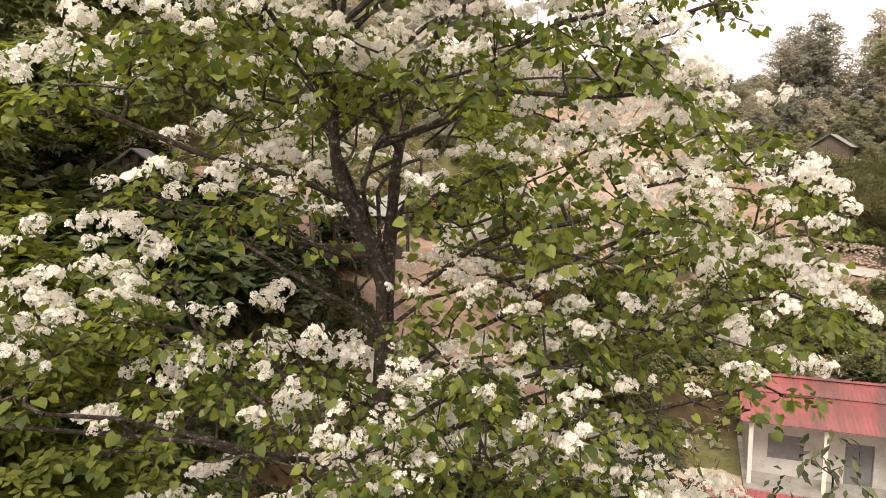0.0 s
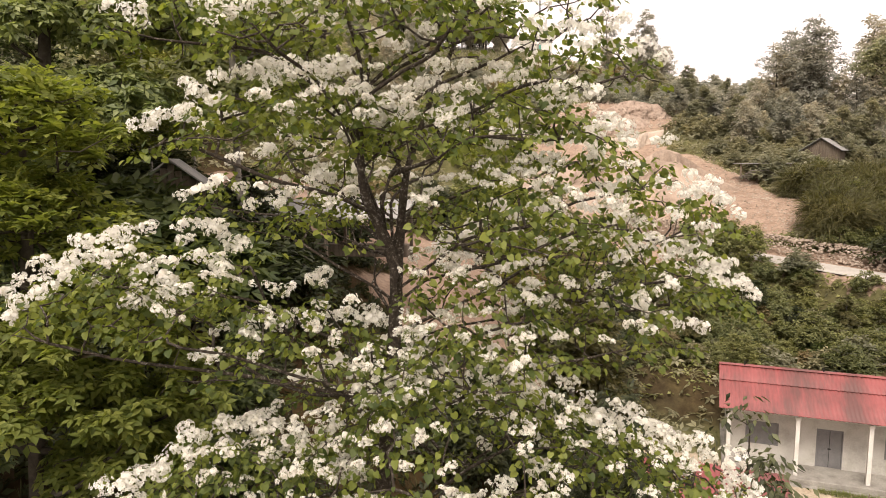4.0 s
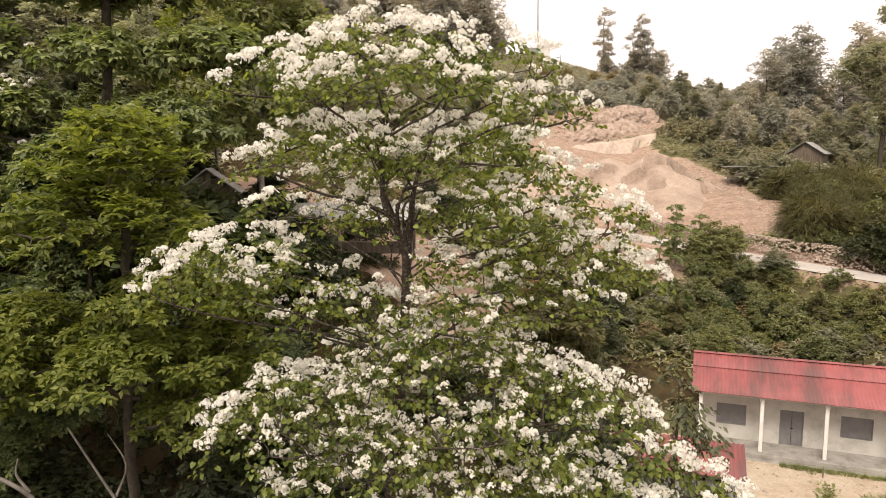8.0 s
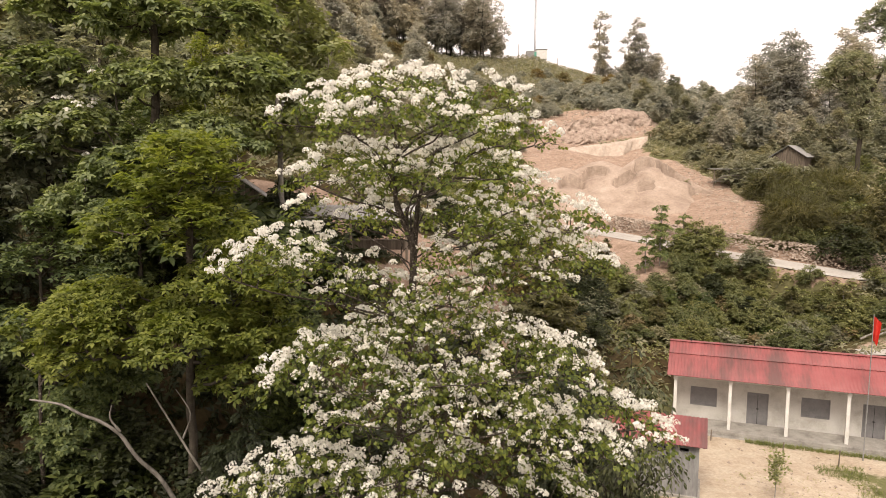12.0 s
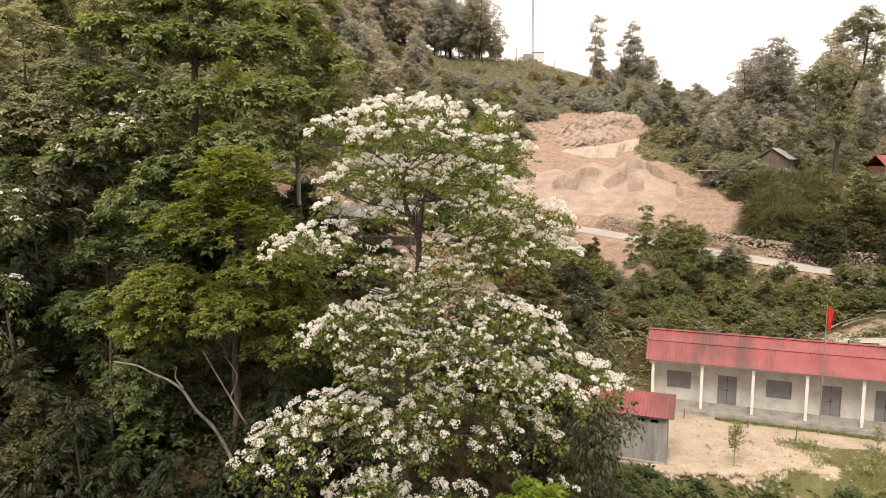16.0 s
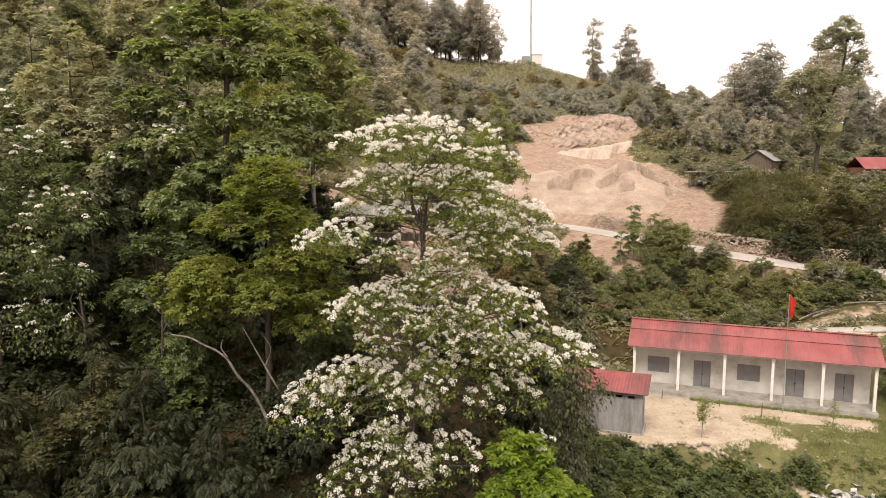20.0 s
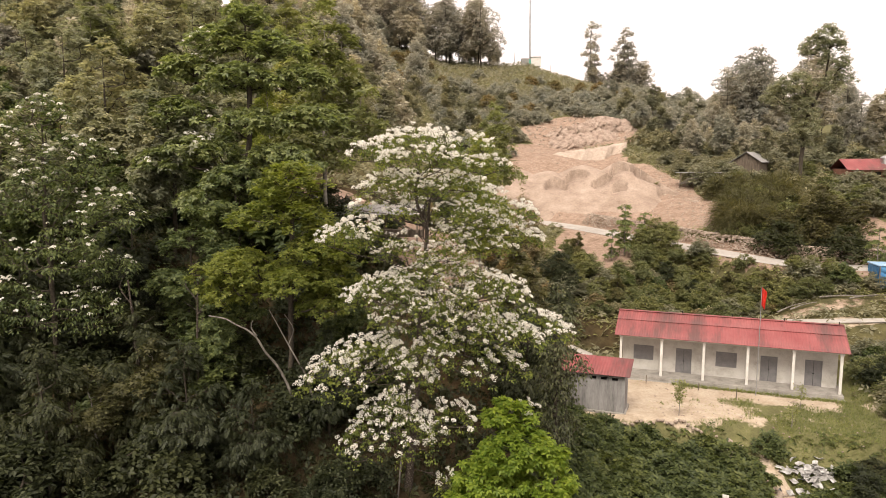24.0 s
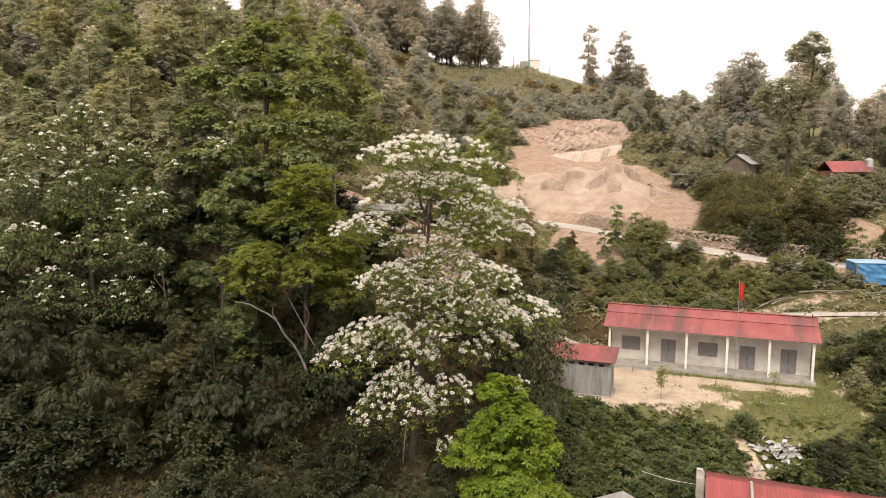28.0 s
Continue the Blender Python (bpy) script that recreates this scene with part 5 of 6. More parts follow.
# ---- stones ----
def stone_shape(seed):
    r = np.random.RandomState(seed)
    bm = bmesh.new()
    bmesh.ops.create_icosphere(bm, subdivisions=1, radius=0.5)
    for v in bm.verts:
        v.co = Vector((v.co.x * 1.15, v.co.y * 0.95, v.co.z * 0.7)) * r.uniform(0.55, 1.25)
    V, T = np.array([v.co[:] for v in bm.verts]), np.array([[v.index for v in f.verts] for f in bm.faces])
    bm.free()
    return V, T


STONES = [stone_shape(i) for i in range(5)]


def rubble(name, P, S, label, category, seed):
    r = np.random.RandomState(seed)
    chunks = []
    for i, (v, t) in enumerate(STONES):
        q = P[i::5]
        a = r.uniform(0, math.tau, len(q))
        chunks.append(scatter(v, t, q, np.stack([np.cos(a), np.sin(a), r.normal(0, 0.3, len(q))], 1), unit(np.array([0, 0, 1.0]) + r.normal(0, 0.3, q.shape)), S[i::5]))
    V, T, _ = joined(chunks)
    tagged(hang(name, put_mesh(name, V, T, ROCK)), label, category, kind="stuff")


rr = np.random.RandomState(61)


def along(line, n, off0, off1, rise):
    """Places beside a polyline, between two offsets to its left, banked up by the rise."""
    k = rr.uniform(0, len(line) - 1.001, n)
    i = k.astype(int)
    L = np.array(line, float)
    p = L[i] + (L[i + 1] - L[i]) * (k - i)[:, None]
    d = unit((L[i + 1] - L[i]) * (1, 1, 0))
    o = rr.uniform(off0, off1, n)
    q = p + np.stack([d[:, 1], -d[:, 0], d[:, 2] * 0], 1) * o[:, None]
    q[:, 2] = np.maximum(height(q[:, 0], q[:, 1]), p[:, 2] + rise * np.sin(np.clip((o - off0) / (off1 - off0), 0, 1) * math.pi)) + rr.uniform(-0.1, 0.1, n)
    return q


bank = along(ROAD[1:5], 5600, 2.5, 6.6, 1.5)
rubble("rubble_bank", bank, rr.uniform(0.1, 0.36, len(bank)), "bank of loose broken stone above the road", "rubble", 62)
x, y = rr.normal(37, 1.6, 700), rr.uniform(62, 98, 700)
x = x + (y - 80) * 0.12
rubble("rubble_slope", np.stack([x, y, height(x, y)], 1), rr.uniform(0.1, 0.36, 700), "broken stone spilled down the slope", "rubble", 63)
x, y = rr.uniform(17, 43, 900), rr.uniform(118, 136, 900)
keep = bareness(x, y) > 0.5
x, y = x[keep], y[keep]
rubble("quarry_rubble", np.stack([x, y, height(x, y)], 1), rr.uniform(0.2, 0.75, len(x)), "broken rock on the quarry face", "rubble", 64)
x, y = rr.uniform(12, 40, 2600), rr.uniform(64, 116, 2600)
keep = bareness(x, y) > 0.6
x, y = x[keep], y[keep]
rubble("loose_scree", np.stack([x, y, height(x, y)], 1), 0.08 + 0.34 * rr.uniform(0, 1, len(x)) ** 3, "loose stones strewn over the quarry floor", "rubble", 66)
x, y = rr.uniform(12, 33, 420), rr.uniform(17, 33, 420)
u, v = yard_uv(x, y)
keep = (u > 3) & (u < 17) & (v < -3.2) & (v > -12)
x, y = x[keep], y[keep]
rubble("yard_pebbles", np.stack([x, y, height(x, y) + 0.01], 1), rr.uniform(0.06, 0.22, len(x)), "pale stones scattered over the yard", "pebbles", 65)


def boulders():
    for i in range(84):
        k = i / 84
        x, y = 18.6 + 3.6 * k + rr.normal(0, 0.45), 19.4 - 9.0 * k + rr.normal(0, 0.4)
        s = rr.uniform(0.25, 0.7)
        v, t = STONES[i % 5]
        ob = hang("boulder", put_mesh("boulder", v, t, ROCK, smooth=False) if i < 5 else bpy.data.meshes["boulder" if i % 5 == 0 else f"boulder.{i % 5:03d}"])
        ob.matrix_world = Matrix.LocRotScale((x, y, ground_at(x, y) + 0.2 * s), Euler((rr.normal(0, 0.2), rr.normal(0, 0.2), rr.uniform(0, 6))), (s, s, s * 0.8))
        tagged(ob, "pale brown boulder in the washed-out gully", "boulder", "gully boulders")


boulders()


def dead_branches():
    e = base_empty("dead_branch", Matrix.Translation((-7.2, 6.6, 6.5)), "bleached dead branch leaning among the trees", "dead wood")
    o = np.array((-7.2, 6.6, 6.5))
    for pts, r in (([(-6.8, 7.7, 5.6), (-7.3, 7.55, 7.3), (-7.75, 7.4, 8.35), (-8.2, 7.05, 9.05), (-8.5, 6.85, 9.85), (-8.95, 6.65, 10.3), (-9.3, 6.5, 10.5), (-9.75, 6.4, 10.85), (-10.5, 6.3, 11.0)], 0.075), ([(-8.5, 6.85, 9.9), (-8.75, 6.8, 10.3), (-8.65, 6.8, 10.65)], 0.04)):
        limb("bough", np.array(pts) - o, r, r * 0.35, DEADWOOD, e)
    f = base_empty("dead_branch", Matrix.Translation((-6.2, 7.0, 6.8)), "bleached dead branch leaning among the trees", "dead wood")
    o = np.array((-6.2, 7.0, 6.8))
    for pts, r in (([(-6.2, 8.2, 6.2), (-6.6, 8.1, 7.8), (-6.9, 8.05, 8.3), (-7.4, 7.9, 9.4), (-8.1, 7.7, 10.95)], 0.065), ([(-7.3, 8.0, 9.2), (-7.0, 8.1, 9.9), (-7.5, 8.2, 10.6)], 0.035)):
        limb("bough", np.array(pts) - o, r, r * 0.35, DEADWOOD, f)


dead_branches()


def pale_trunk(x, y, top, lean):
    g = ground_at(x, y)
    e = base_empty("bare_trunk", Matrix.Translation((x, y, g)), "thin pale trunk rising through the undergrowth", "tree trunk")
    limb("stem", [(0, 0, -0.3), (lean * 0.4, 0, (top - g) * 0.5), (lean, 0.1, top - g)], 0.085, 0.04, BARK, e)
    for k in range(3):
        z = (top - g) * (0.6 + 0.13 * k)
        limb("twig", [(lean * 0.7, 0, z), (lean * 0.7 + rr.normal(0, 0.5), 0.2, z + 0.8), (lean * 0.7 + rr.normal(0, 1.0), 0.3, z + 1.5)], 0.03, 0.01, BARK, e)


for q in ((-14.2, 7.6, 12.4, -0.5), (-16.5, 5.5, 8.0, -0.3), (-12.4, 9.5, 12.0, 0.3), (-31, 52, 34, 0.4), (-27, 50, 31, -0.3), (-36, 48, 33, 0.5)):
    pale_trunk(*q)

prop = base_empty("bamboo_pole", Matrix.Translation((-1.95, 6.2, 1.6)), "pale bamboo pole leaning beside the tree trunk", "pole")
limb("pole", [(-0.15, 0, -0.2), (0, 0, 1.4), (0.15, 0, 3.0)], 0.05, 0.035, DEADWOOD, prop)


# ---- the school ----
def sheet_roof(name, u0, u1, v0, z0, v1, z1, mat, parent, pitch=0.2, thick=0.03):
    """Corrugated sheet between the eave (v0, z0) and the ridge (v1, z1)."""
    n = int((u1 - u0) / pitch) * 4
    us = np.linspace(u0, u1, n + 1)
    wave = 0.02 * np.sin((us - u0) / pitch * math.tau)
    V = np.concatenate([np.stack([us, np.full(n + 1, v), z + wave - d], 1) for v, z, d in ((v0, z0, 0), (v1, z1, 0), (v0, z0, thick), (v1, z1, thick))])
    i, k = np.arange(n), n + 1
    Q = np.concatenate([np.stack([i, i + 1, i + 1 + k, i + k], 1), np.stack([i + 2 * k, i + 3 * k, i + 3 * k + 1, i + 2 * k + 1], 1), np.stack([i, i + 2 * k, i + 2 * k + 1, i + 1], 1)])
    return hang(name, put_mesh(name, V, Q, mat, smooth=False), parent)


def wall_with_holes(u0, u1, z0, z1, v, thick, holes):
    """A wall along u with openings (a, b, low, high) cut through it."""
    us = sorted({u0, u1, *[h[0] for h in holes], *[h[1] for h in holes]})
    zs = sorted({z0, z1, *[h[2] for h in holes], *[h[3] for h in holes]})
    bm = bmesh.new()
    for a, b in zip(us, us[1:]):
        for c, d in zip(zs, zs[1:]):
            if not any(h[0] <= a and b <= h[1] and h[2] <= c and d <= h[3] for h in holes):
                box(b - a, thick, d - c, ((a + b) / 2, v, c), bm=bm)
    bmesh.ops.remove_doubles(bm, verts=bm.verts[:], dist=0.0005)
    return bm


def school():
    e = base_empty("school_house", SCHOOL, "long white single-storey school with a weathered red sheet roof", "house")
    L = 16.25
    doors = [(4.34, 5.59), (10.8, 12.04), (14.0, 15.22)]
    wins = [(0.91, 2.54), (7.45, 9.05)]
    holes = [(a, b, 0.0, 2.1) for a, b in doors] + [(a, b, 0.86, 2.12) for a, b in wins]
    part("front_wall", wall_with_holes(0, L, 0, 3.35, 0.1, 0.2, holes), PLASTER, e)
    for u in (0.1, L - 0.1):
        bm = box(0.2, 3.9, 3.3, (u, 2.15, 0))
        part("end_wall", bm, PLASTER, e)
    part("back_wall", box(L, 0.2, 3.3, (L / 2, 4.2, 0)), PLASTER, e)
    part("plinth", box(L + 0.5, 6.6, 0.5, (L / 2, 1.4, -0.5), 0.03), CONCRETE, e, "grey cement veranda floor")
    part("step", box(L + 0.7, 0.35, 0.25, (L / 2, -2.06, -0.52), 0.02), CONCRETE, e)
    for i in range(6):
        u = i * 3.25
        post = part("post", box(0.2, 0.2, 3.05, (u, -1.45, 0), 0.012), POST_PAINT, e)
        part("cap", box(0.26, 0.26, 0.16, (u, -1.45, 2.98), 0.01), POST_PAINT, post)
    part("beam", box(L + 0.3, 0.16, 0.18, (L / 2, -1.45, 3.13), 0.01), POST_PAINT, e)
    for a, b in doors:
        d = part("door", box(b - a - 0.1, 0.05, 2.04, ((a + b) / 2, 0.08, 0.01), 0.006), GREY_PAINT, e, "closed grey double door")
        for s in (-1, 1):
            part("jamb", box(0.05, 0.14, 2.1, ((a + b) / 2 + s * ((b - a) / 2 - 0.025), 0.07, 0)), GREY_PAINT, d)
        part("head", box(b - a - 0.1, 0.14, 0.05, ((a + b) / 2, 0.07, 2.05)), GREY_PAINT, d)
        part("seam", box(0.02, 0.02, 2.0, ((a + b) / 2, 0.05, 0.03)), DARK, d)
        part("lock", box(0.14, 0.03, 0.06, ((a + b) / 2, 0.04, 1.0), 0.005), DARK, d)
        for s in (-1, 1):
            for z in (0.15, 1.12):
                part("panel", box((b - a) / 2 - 0.2, 0.02, 0.82, ((a + b) / 2 + s * (b - a) / 4, 0.052, z), 0.006), GREY_PAINT, d)
    for a, b in wins:
        w = part("window", box(b - a - 0.08, 0.04, 1.18, ((a + b) / 2, 0.08, 0.9), 0.005), GREY_PAINT, e, "grey shuttered window")
        for s in (-1, 1):
            part("frame_side", box(0.05, 0.12, 1.26, ((a + b) / 2 + s * ((b - a) / 2 - 0.025), 0.06, 0.86)), GREY_PAINT, w)
        for z in (0.86, 2.07):
            part("frame_bar", box(b - a - 0.1, 0.12, 0.05, ((a + b) / 2, 0.06, z)), GREY_PAINT, w)
        for i in range(1, 4):
            part("bar", box(0.02, 0.02, 1.16, (a + (b - a) * i / 4, 0.052, 0.91)), GREY_PAINT, w)
    sheet_roof("lower_sheet", -0.52, 16.75, -1.9, 3.33, 0.35, 4.255, ROOF_RED, e)
    sheet_roof("upper_sheet", -0.52, 16.75, 0.15, 4.235, 1.44, 4.75, ROOF_RED, e)
    for i in range(5):
        part("ridge_pin", box(0.06, 0.06, 0.3, (0.8 + 3.9 * i, 1.44, 4.7)), DARK, e)
    sheet_roof("roof_back", -0.52, 16.75, 4.7, 3.36, 1.44, 4.75, ROOF_RED, e)
    part("ridge_cap", box(17.3, 0.36, 0.05, (8.11, 1.44, 4.74), 0.02), ROOF_RED, e)
    for u in (0.1, L - 0.1):
        bm = bmesh.new()
        vs = [bm.verts.new(p) for p in ((u - 0.1, 0, 3.3), (u - 0.1, 4.3, 3.3), (u - 0.1, 1.44, 4.6), (u + 0.1, 0, 3.3), (u + 0.1, 4.3, 3.3), (u + 0.1, 1.44, 4.6))]
        for f in ((0, 2, 1), (3, 4, 5), (0, 1, 4, 3), (1, 2, 5, 4), (2, 0, 3, 5)):
            bm.faces.new([vs[i] for i in f])
        part("gable", bm, PLASTER, e)


school()


def hut():
    """Grey rendered outhouse with a row of vents under a red roof."""
    e = base_empty("outhouse", SCHOOL @ pose(-1.0, -11.7, 0.55), "grey cement outhouse with small vents and a red roof", "hut")
    W, D, H = 5.0, 2.0, 2.8
    holes = [(-W / 2 + 0.4 + i * 0.74, -W / 2 + 0.82 + i * 0.74, 2.3, 2.5) for i in range(6)]
    part("front_wall", wall_with_holes(-W / 2, W / 2, 0, H, -D / 2 + 0.08, 0.16, holes), HUT_RENDER, e)
    part("back_wall", box(W, 0.16, H, (0, D / 2 - 0.08, 0)), HUT_RENDER, e)
    for s in (-1, 1):
        part("side_wall", box(0.16, D - 0.32, H, (s * (W / 2 - 0.08), 0, 0)), HUT_RENDER, e)
    part("base", box(W + 0.2, D + 0.2, 0.3, (0, 0, -0.2), 0.02), CONCRETE, e)
    sheet_roof("roof", -W / 2 - 0.35, W / 2 + 0.35, -D / 2 - 0.32, H - 0.03, D / 2 + 0.3, H + 0.5, ROOF_RED, e)
    # added near-black sheet: the dark inside behind the vents, as colour
    part("lining", box(W - 0.4, 0.1, 2.6, (0, -D / 2 + 0.5, 0)), DARK, e)


hut()


def lower_house():
    e = base_empty("lower_house", pose(14.8, 9.6, -4.25, 0, 0, -20.94), "low house below the bank with a red sheet roof", "house")
    sheet_roof("roof_near", 0.5, 16, -3.6, 2.9, 0, 4.2, ROOF_BRIGHT, e)
    sheet_roof("roof_far", 0.5, 16, 3.4, 3.0, 0, 4.2, ROOF_BRIGHT, e)
    part("gable_wall", box(0.35, 7, 4.1, (0.2, 0, -1), 0.02), PLASTER, e)
    part("coping", box(0.45, 1.2, 1.2, (0.2, 0, 3.1), 0.03), CONCRETE, e)
    part("body", box(15, 6.2, 3.6, (8, 0, -1), 0.02), PLASTER, e)
    bm = box(0.16, 3.85, 0.16, (0, 0, 0), 0.02)
    bmesh.ops.transform(bm, verts=bm.verts[:], matrix=Matrix.Translation((2.9, -1.78, 3.54)) @ Matrix.Rotation(math.atan2(1.3, 3.6), 4, "X"))
    part("roof_rib", bm, CONCRETE, e, "pale rib across the roof")


lower_house()


def mound():
    """The sand heap: slopes at rest, two slumped bites with crisp rims and runnels down the face."""
    nx, ny = 150, 130
    x, y = np.meshgrid(np.linspace(4, 42, nx), np.linspace(70, 112, ny))
    g = height(x, y)
    cone = lambda cx, cy, top, slope, wob: top + 2.0 * slope - slope * np.sqrt((x - cx) ** 2 + ((y - cy) * 0.8) ** 2 + 4) * (1 + 0.1 * ripple(x, y, 0.5, wob))
    heap = np.maximum.reduce([cone(29.8, 89, 17.4, 0.82, 71), cone(24.0, 93, 16.7, 0.62, 72), cone(18, 92, 15.8, 0.62, 73), cone(27.0, 101, 16.2, 0.5, 74), cone(35.0, 84, 13.2, 0.62, 75), cone(22, 85, 12.9, 0.6, 70), cone(12.5, 95, 16.2, 0.55, 69)])
    # slumped hollows with crisp upper rims, their shade given as a darker sand
    hollow_shade = np.zeros(x.shape)
    for bx, by, rad, deep in ((32.4, 85.0, 2.5, 1.9), (28.6, 86.2, 1.8, 1.2), (25.4, 84.8, 1.7, 1.1), (34.6, 80.4, 1.7, 1.0), (22.2, 88.5, 1.9, 1.2), (27.4, 81.0, 1.2, 0.6), (18.5, 86, 2.2, 1.2)):
        d = np.hypot(x - bx, (y - by) * 0.9) + 0.9 * ripple(x, y, 0.9, 76) + 0.3 * ripple(x, y, 2.6, 77)
        heap = heap - deep * (1 - step(rad * 0.965, rad, d)) * (0.15 + 0.85 * step(-rad, 0.6 * rad, y - by))
        hollow_shade = np.maximum(hollow_shade, (d < rad) * (y - by > -0.1 * rad + 0.5 * ripple(x, y, 1.4, 84)))
    heap = heap - 0.22 * np.abs(ripple(x * 1.4, y * 0.4, 0.9, 78)) + 0.05 * ripple(x, y, 3.0, 80)
    z = np.maximum(heap, g - 0.6)
    V = np.stack([x, y, z], 2).reshape(-1, 3)
    i = (np.arange(ny - 1)[:, None] * nx + np.arange(nx - 1)[None])
    seen = (heap > g - 0.3)
    seen = (seen[:-1, :-1] | seen[1:, 1:])
    i = i[seen]
    me = put_mesh("sand_mound", V, np.stack([i, i + 1, i + nx + 1, i + nx], 1), [SAND, SAND_SHADED], hollow_shade.ravel()[i] > 0.5, smooth=False)
    tagged(hang("sand_mound", me), "great heap of pinkish quarry sand above the road", "sand heap")
    # pale cut bench above the heap
    r = np.random.RandomState(14)
    u = np.linspace(0, 1, 60)
    rows = []
    # foot, face, crisp lip and the flat behind; it ends in a steep nose
    for k, (dx, dy, z0, z1) in enumerate(((-2.6, -3.4, 15.6, 15.8), (-1.4, -1.5, 16.9, 17.8), (-0.2, -0.3, 18.0, 20.5), (0.0, 0.0, 18.3, 20.9), (-0.4, 7.0, 18.6, 20.7))):
        bx, by = 19.0 + (16.6 + dx) * u, 109.0 - 1.5 * np.sin(u * 3) + 0.4 * np.sin(u * 23)
        rows.append(np.stack([bx + r.normal(0, 0.08, 60), by + dy + r.normal(0, 0.1, 60), z0 + (z1 - z0) * (0.75 * u + 0.25 * u ** 4) + r.normal(0, 0.06, 60)], 1))
    nose = rows[3][-1]
    rows = [np.concatenate([q, [nose + (0.5, 0.8 + 0.4 * k, -4.6 + 0.2 * k)]]) for k, q in enumerate(rows)]
    V = np.concatenate(rows)
    q = np.concatenate([np.stack([np.arange(60) + 61 * k, np.arange(60) + 61 * k + 1, np.arange(60) + 61 * k + 62, np.arange(60) + 61 * k + 61], 1) for k in range(4)])
    tagged(hang("cut_bench", put_mesh("cut_bench", V, q, SAND_PALE, smooth=False)), "pale freshly cut bench across the quarry", "earth bank")
    # the blasted rock face behind the bench: ledges, buttresses and broken rock
    nu, nv = 150, 46
    p, q = np.meshgrid(np.linspace(0, 1, nu), np.linspace(0, 1, nv))
    fx = 13 + 29 * p + 0.5 * ripple(p * 29, q * 8, 1.3, 81)
    crest = 20.8 + 5.8 * step(0.0, 0.8, p) - 2.0 * step(0.95, 1.0, p) + 0.3 * np.sin(p * 19)
    fz = 17.2 + (crest - 17.2) * q
    fy = 118 + 9.5 * q ** 1.3 - 2.0 * np.sin(p * 3.1) + 3.4 * (p - 0.5) ** 2 + 0.75 * ripple(p * 29, q * 9, 0.9, 82) + 0.4 * ripple(p * 29, q * 9, 2.6, 83) + r.normal(0, 0.16, p.shape) - 0.8 * np.abs(np.sin(q * 7 + 2 * p))
    i = (np.arange(nv - 1)[:, None] * nu + np.arange(nu - 1)[None]).ravel()
    V = np.stack([fx, fy, fz], 2).reshape(-1, 3)
    tagged(hang("rock_face", put_mesh("rock_face", V, np.stack([i, i + 1, i + nu + 1, i + nu], 1), ROCK_FACE, smooth=False)), "broken brownish rock face at the back of the quarry", "rock face")


mound()


def strip(name, line, wide, mat, label, category, lift=0.04):
    pts = np.array(line, float)
    u = np.linspace(0, len(pts) - 1, 20 * len(pts))
    p = np.stack([np.interp(u, np.arange(len(pts)), pts[:, i]) for i in range(3)], 1)
    for _ in range(12):
        p[1:-1] = (p[:-2] + 2 * p[1:-1] + p[2:]) / 4
    d = unit(np.gradient(p, axis=0) * (1, 1, 0))
    s = np.stack([-d[:, 1], d[:, 0], d[:, 2] * 0], 1)
    cols = np.linspace(-wide / 2, wide / 2, 7)
    V = np.stack([p + s * c + (0, 0, lift + 0.06 * (1 - (2 * c / wide) ** 2)) for c in cols], 1)
    V[:, :, 2] = np.maximum(V[:, :, 2], height(V[:, :, 0], V[:, :, 1]) + lift)
    n = len(p)
    i = (np.arange(n - 1)[:, None] * 7 + np.arange(6)[None]).ravel()
    tagged(hang(name, put_mesh(name, V.reshape(-1, 3), np.stack([i, i + 7, i + 8, i + 1], 1), mat, smooth=True)), label, category, kind="structure")


strip("road", ROAD, 4.2, ROAD_DUST, "pale dusty road along the hillside", "road")
strip("hill_path", [(14.0, 36.2, -0.1), (11.0, 38.2, 0.8), (8.0, 40.5, 1.9), (6.5, 44, 3.2)], 1.1, ROAD_DUST, "worn earth path climbing behind the school", "path")
strip("footpath", PATH, 1.6, ROAD_DUST, "narrow trodden earth path", "path")


def mast():
    z = ground_at(30.5, 219)
    e = base_empty("radio_mast", Matrix.Translation((30.6, 219, z)), "thin lattice radio mast on the hilltop", "mast")
    for k in range(3):
        a = math.tau * k / 3
        limb("leg", [(0.28 * math.cos(a), 0.28 * math.sin(a), -0.2), (0.2 * math.cos(a), 0.2 * math.sin(a), 25), (0.14 * math.cos(a), 0.14 * math.sin(a), 48)], 0.12, 0.11, STEEL_DULL, e, 5)
    for k in range(24):
        part("brace", box(0.5, 0.05, 0.05, (0, 0, 1 + 2 * k), turn=Matrix.Rotation(k * 1.05, 4, "Z") @ Matrix.Rotation(0.35, 4, "Y")), STEEL_DULL, e)
    c = base_empty("mast_cabin", Matrix.Translation((31.0, 214.5, ground_at(31.0, 214.5) + 0.7)), "white and green equipment cabin under the mast", "cabin")
    part("body", box(3.4, 2.6, 3.0, (1.0, 0, -0.4), 0.05), POST_PAINT, c)
    part("roof", box(3.7, 2.9, 0.2, (1.0, 0, 2.62), 0.05), CONCRETE, c)
    part("annex", box(2.6, 2.4, 2.7, (-2.6, 0, -0.4), 0.04), ROOF_GREY, c)
    part("door", box(0.9, 0.06, 2.0, (-0.9, -1.25, 0.0), 0.02), GREEN_PAINT, c, "green door")
    for x in (-6.5, 6.2):
        p = base_empty("fence_post", Matrix.Translation((31.5 + x, 217.5, ground_at(31.5 + x, 217.5))), "thin bare post on the hilltop", "post")
        limb("pole", [(0, 0, -0.3), (0.1, 0, 2.5), (0, 0, 5.0)], 0.12, 0.08, BARK_PALE, p)


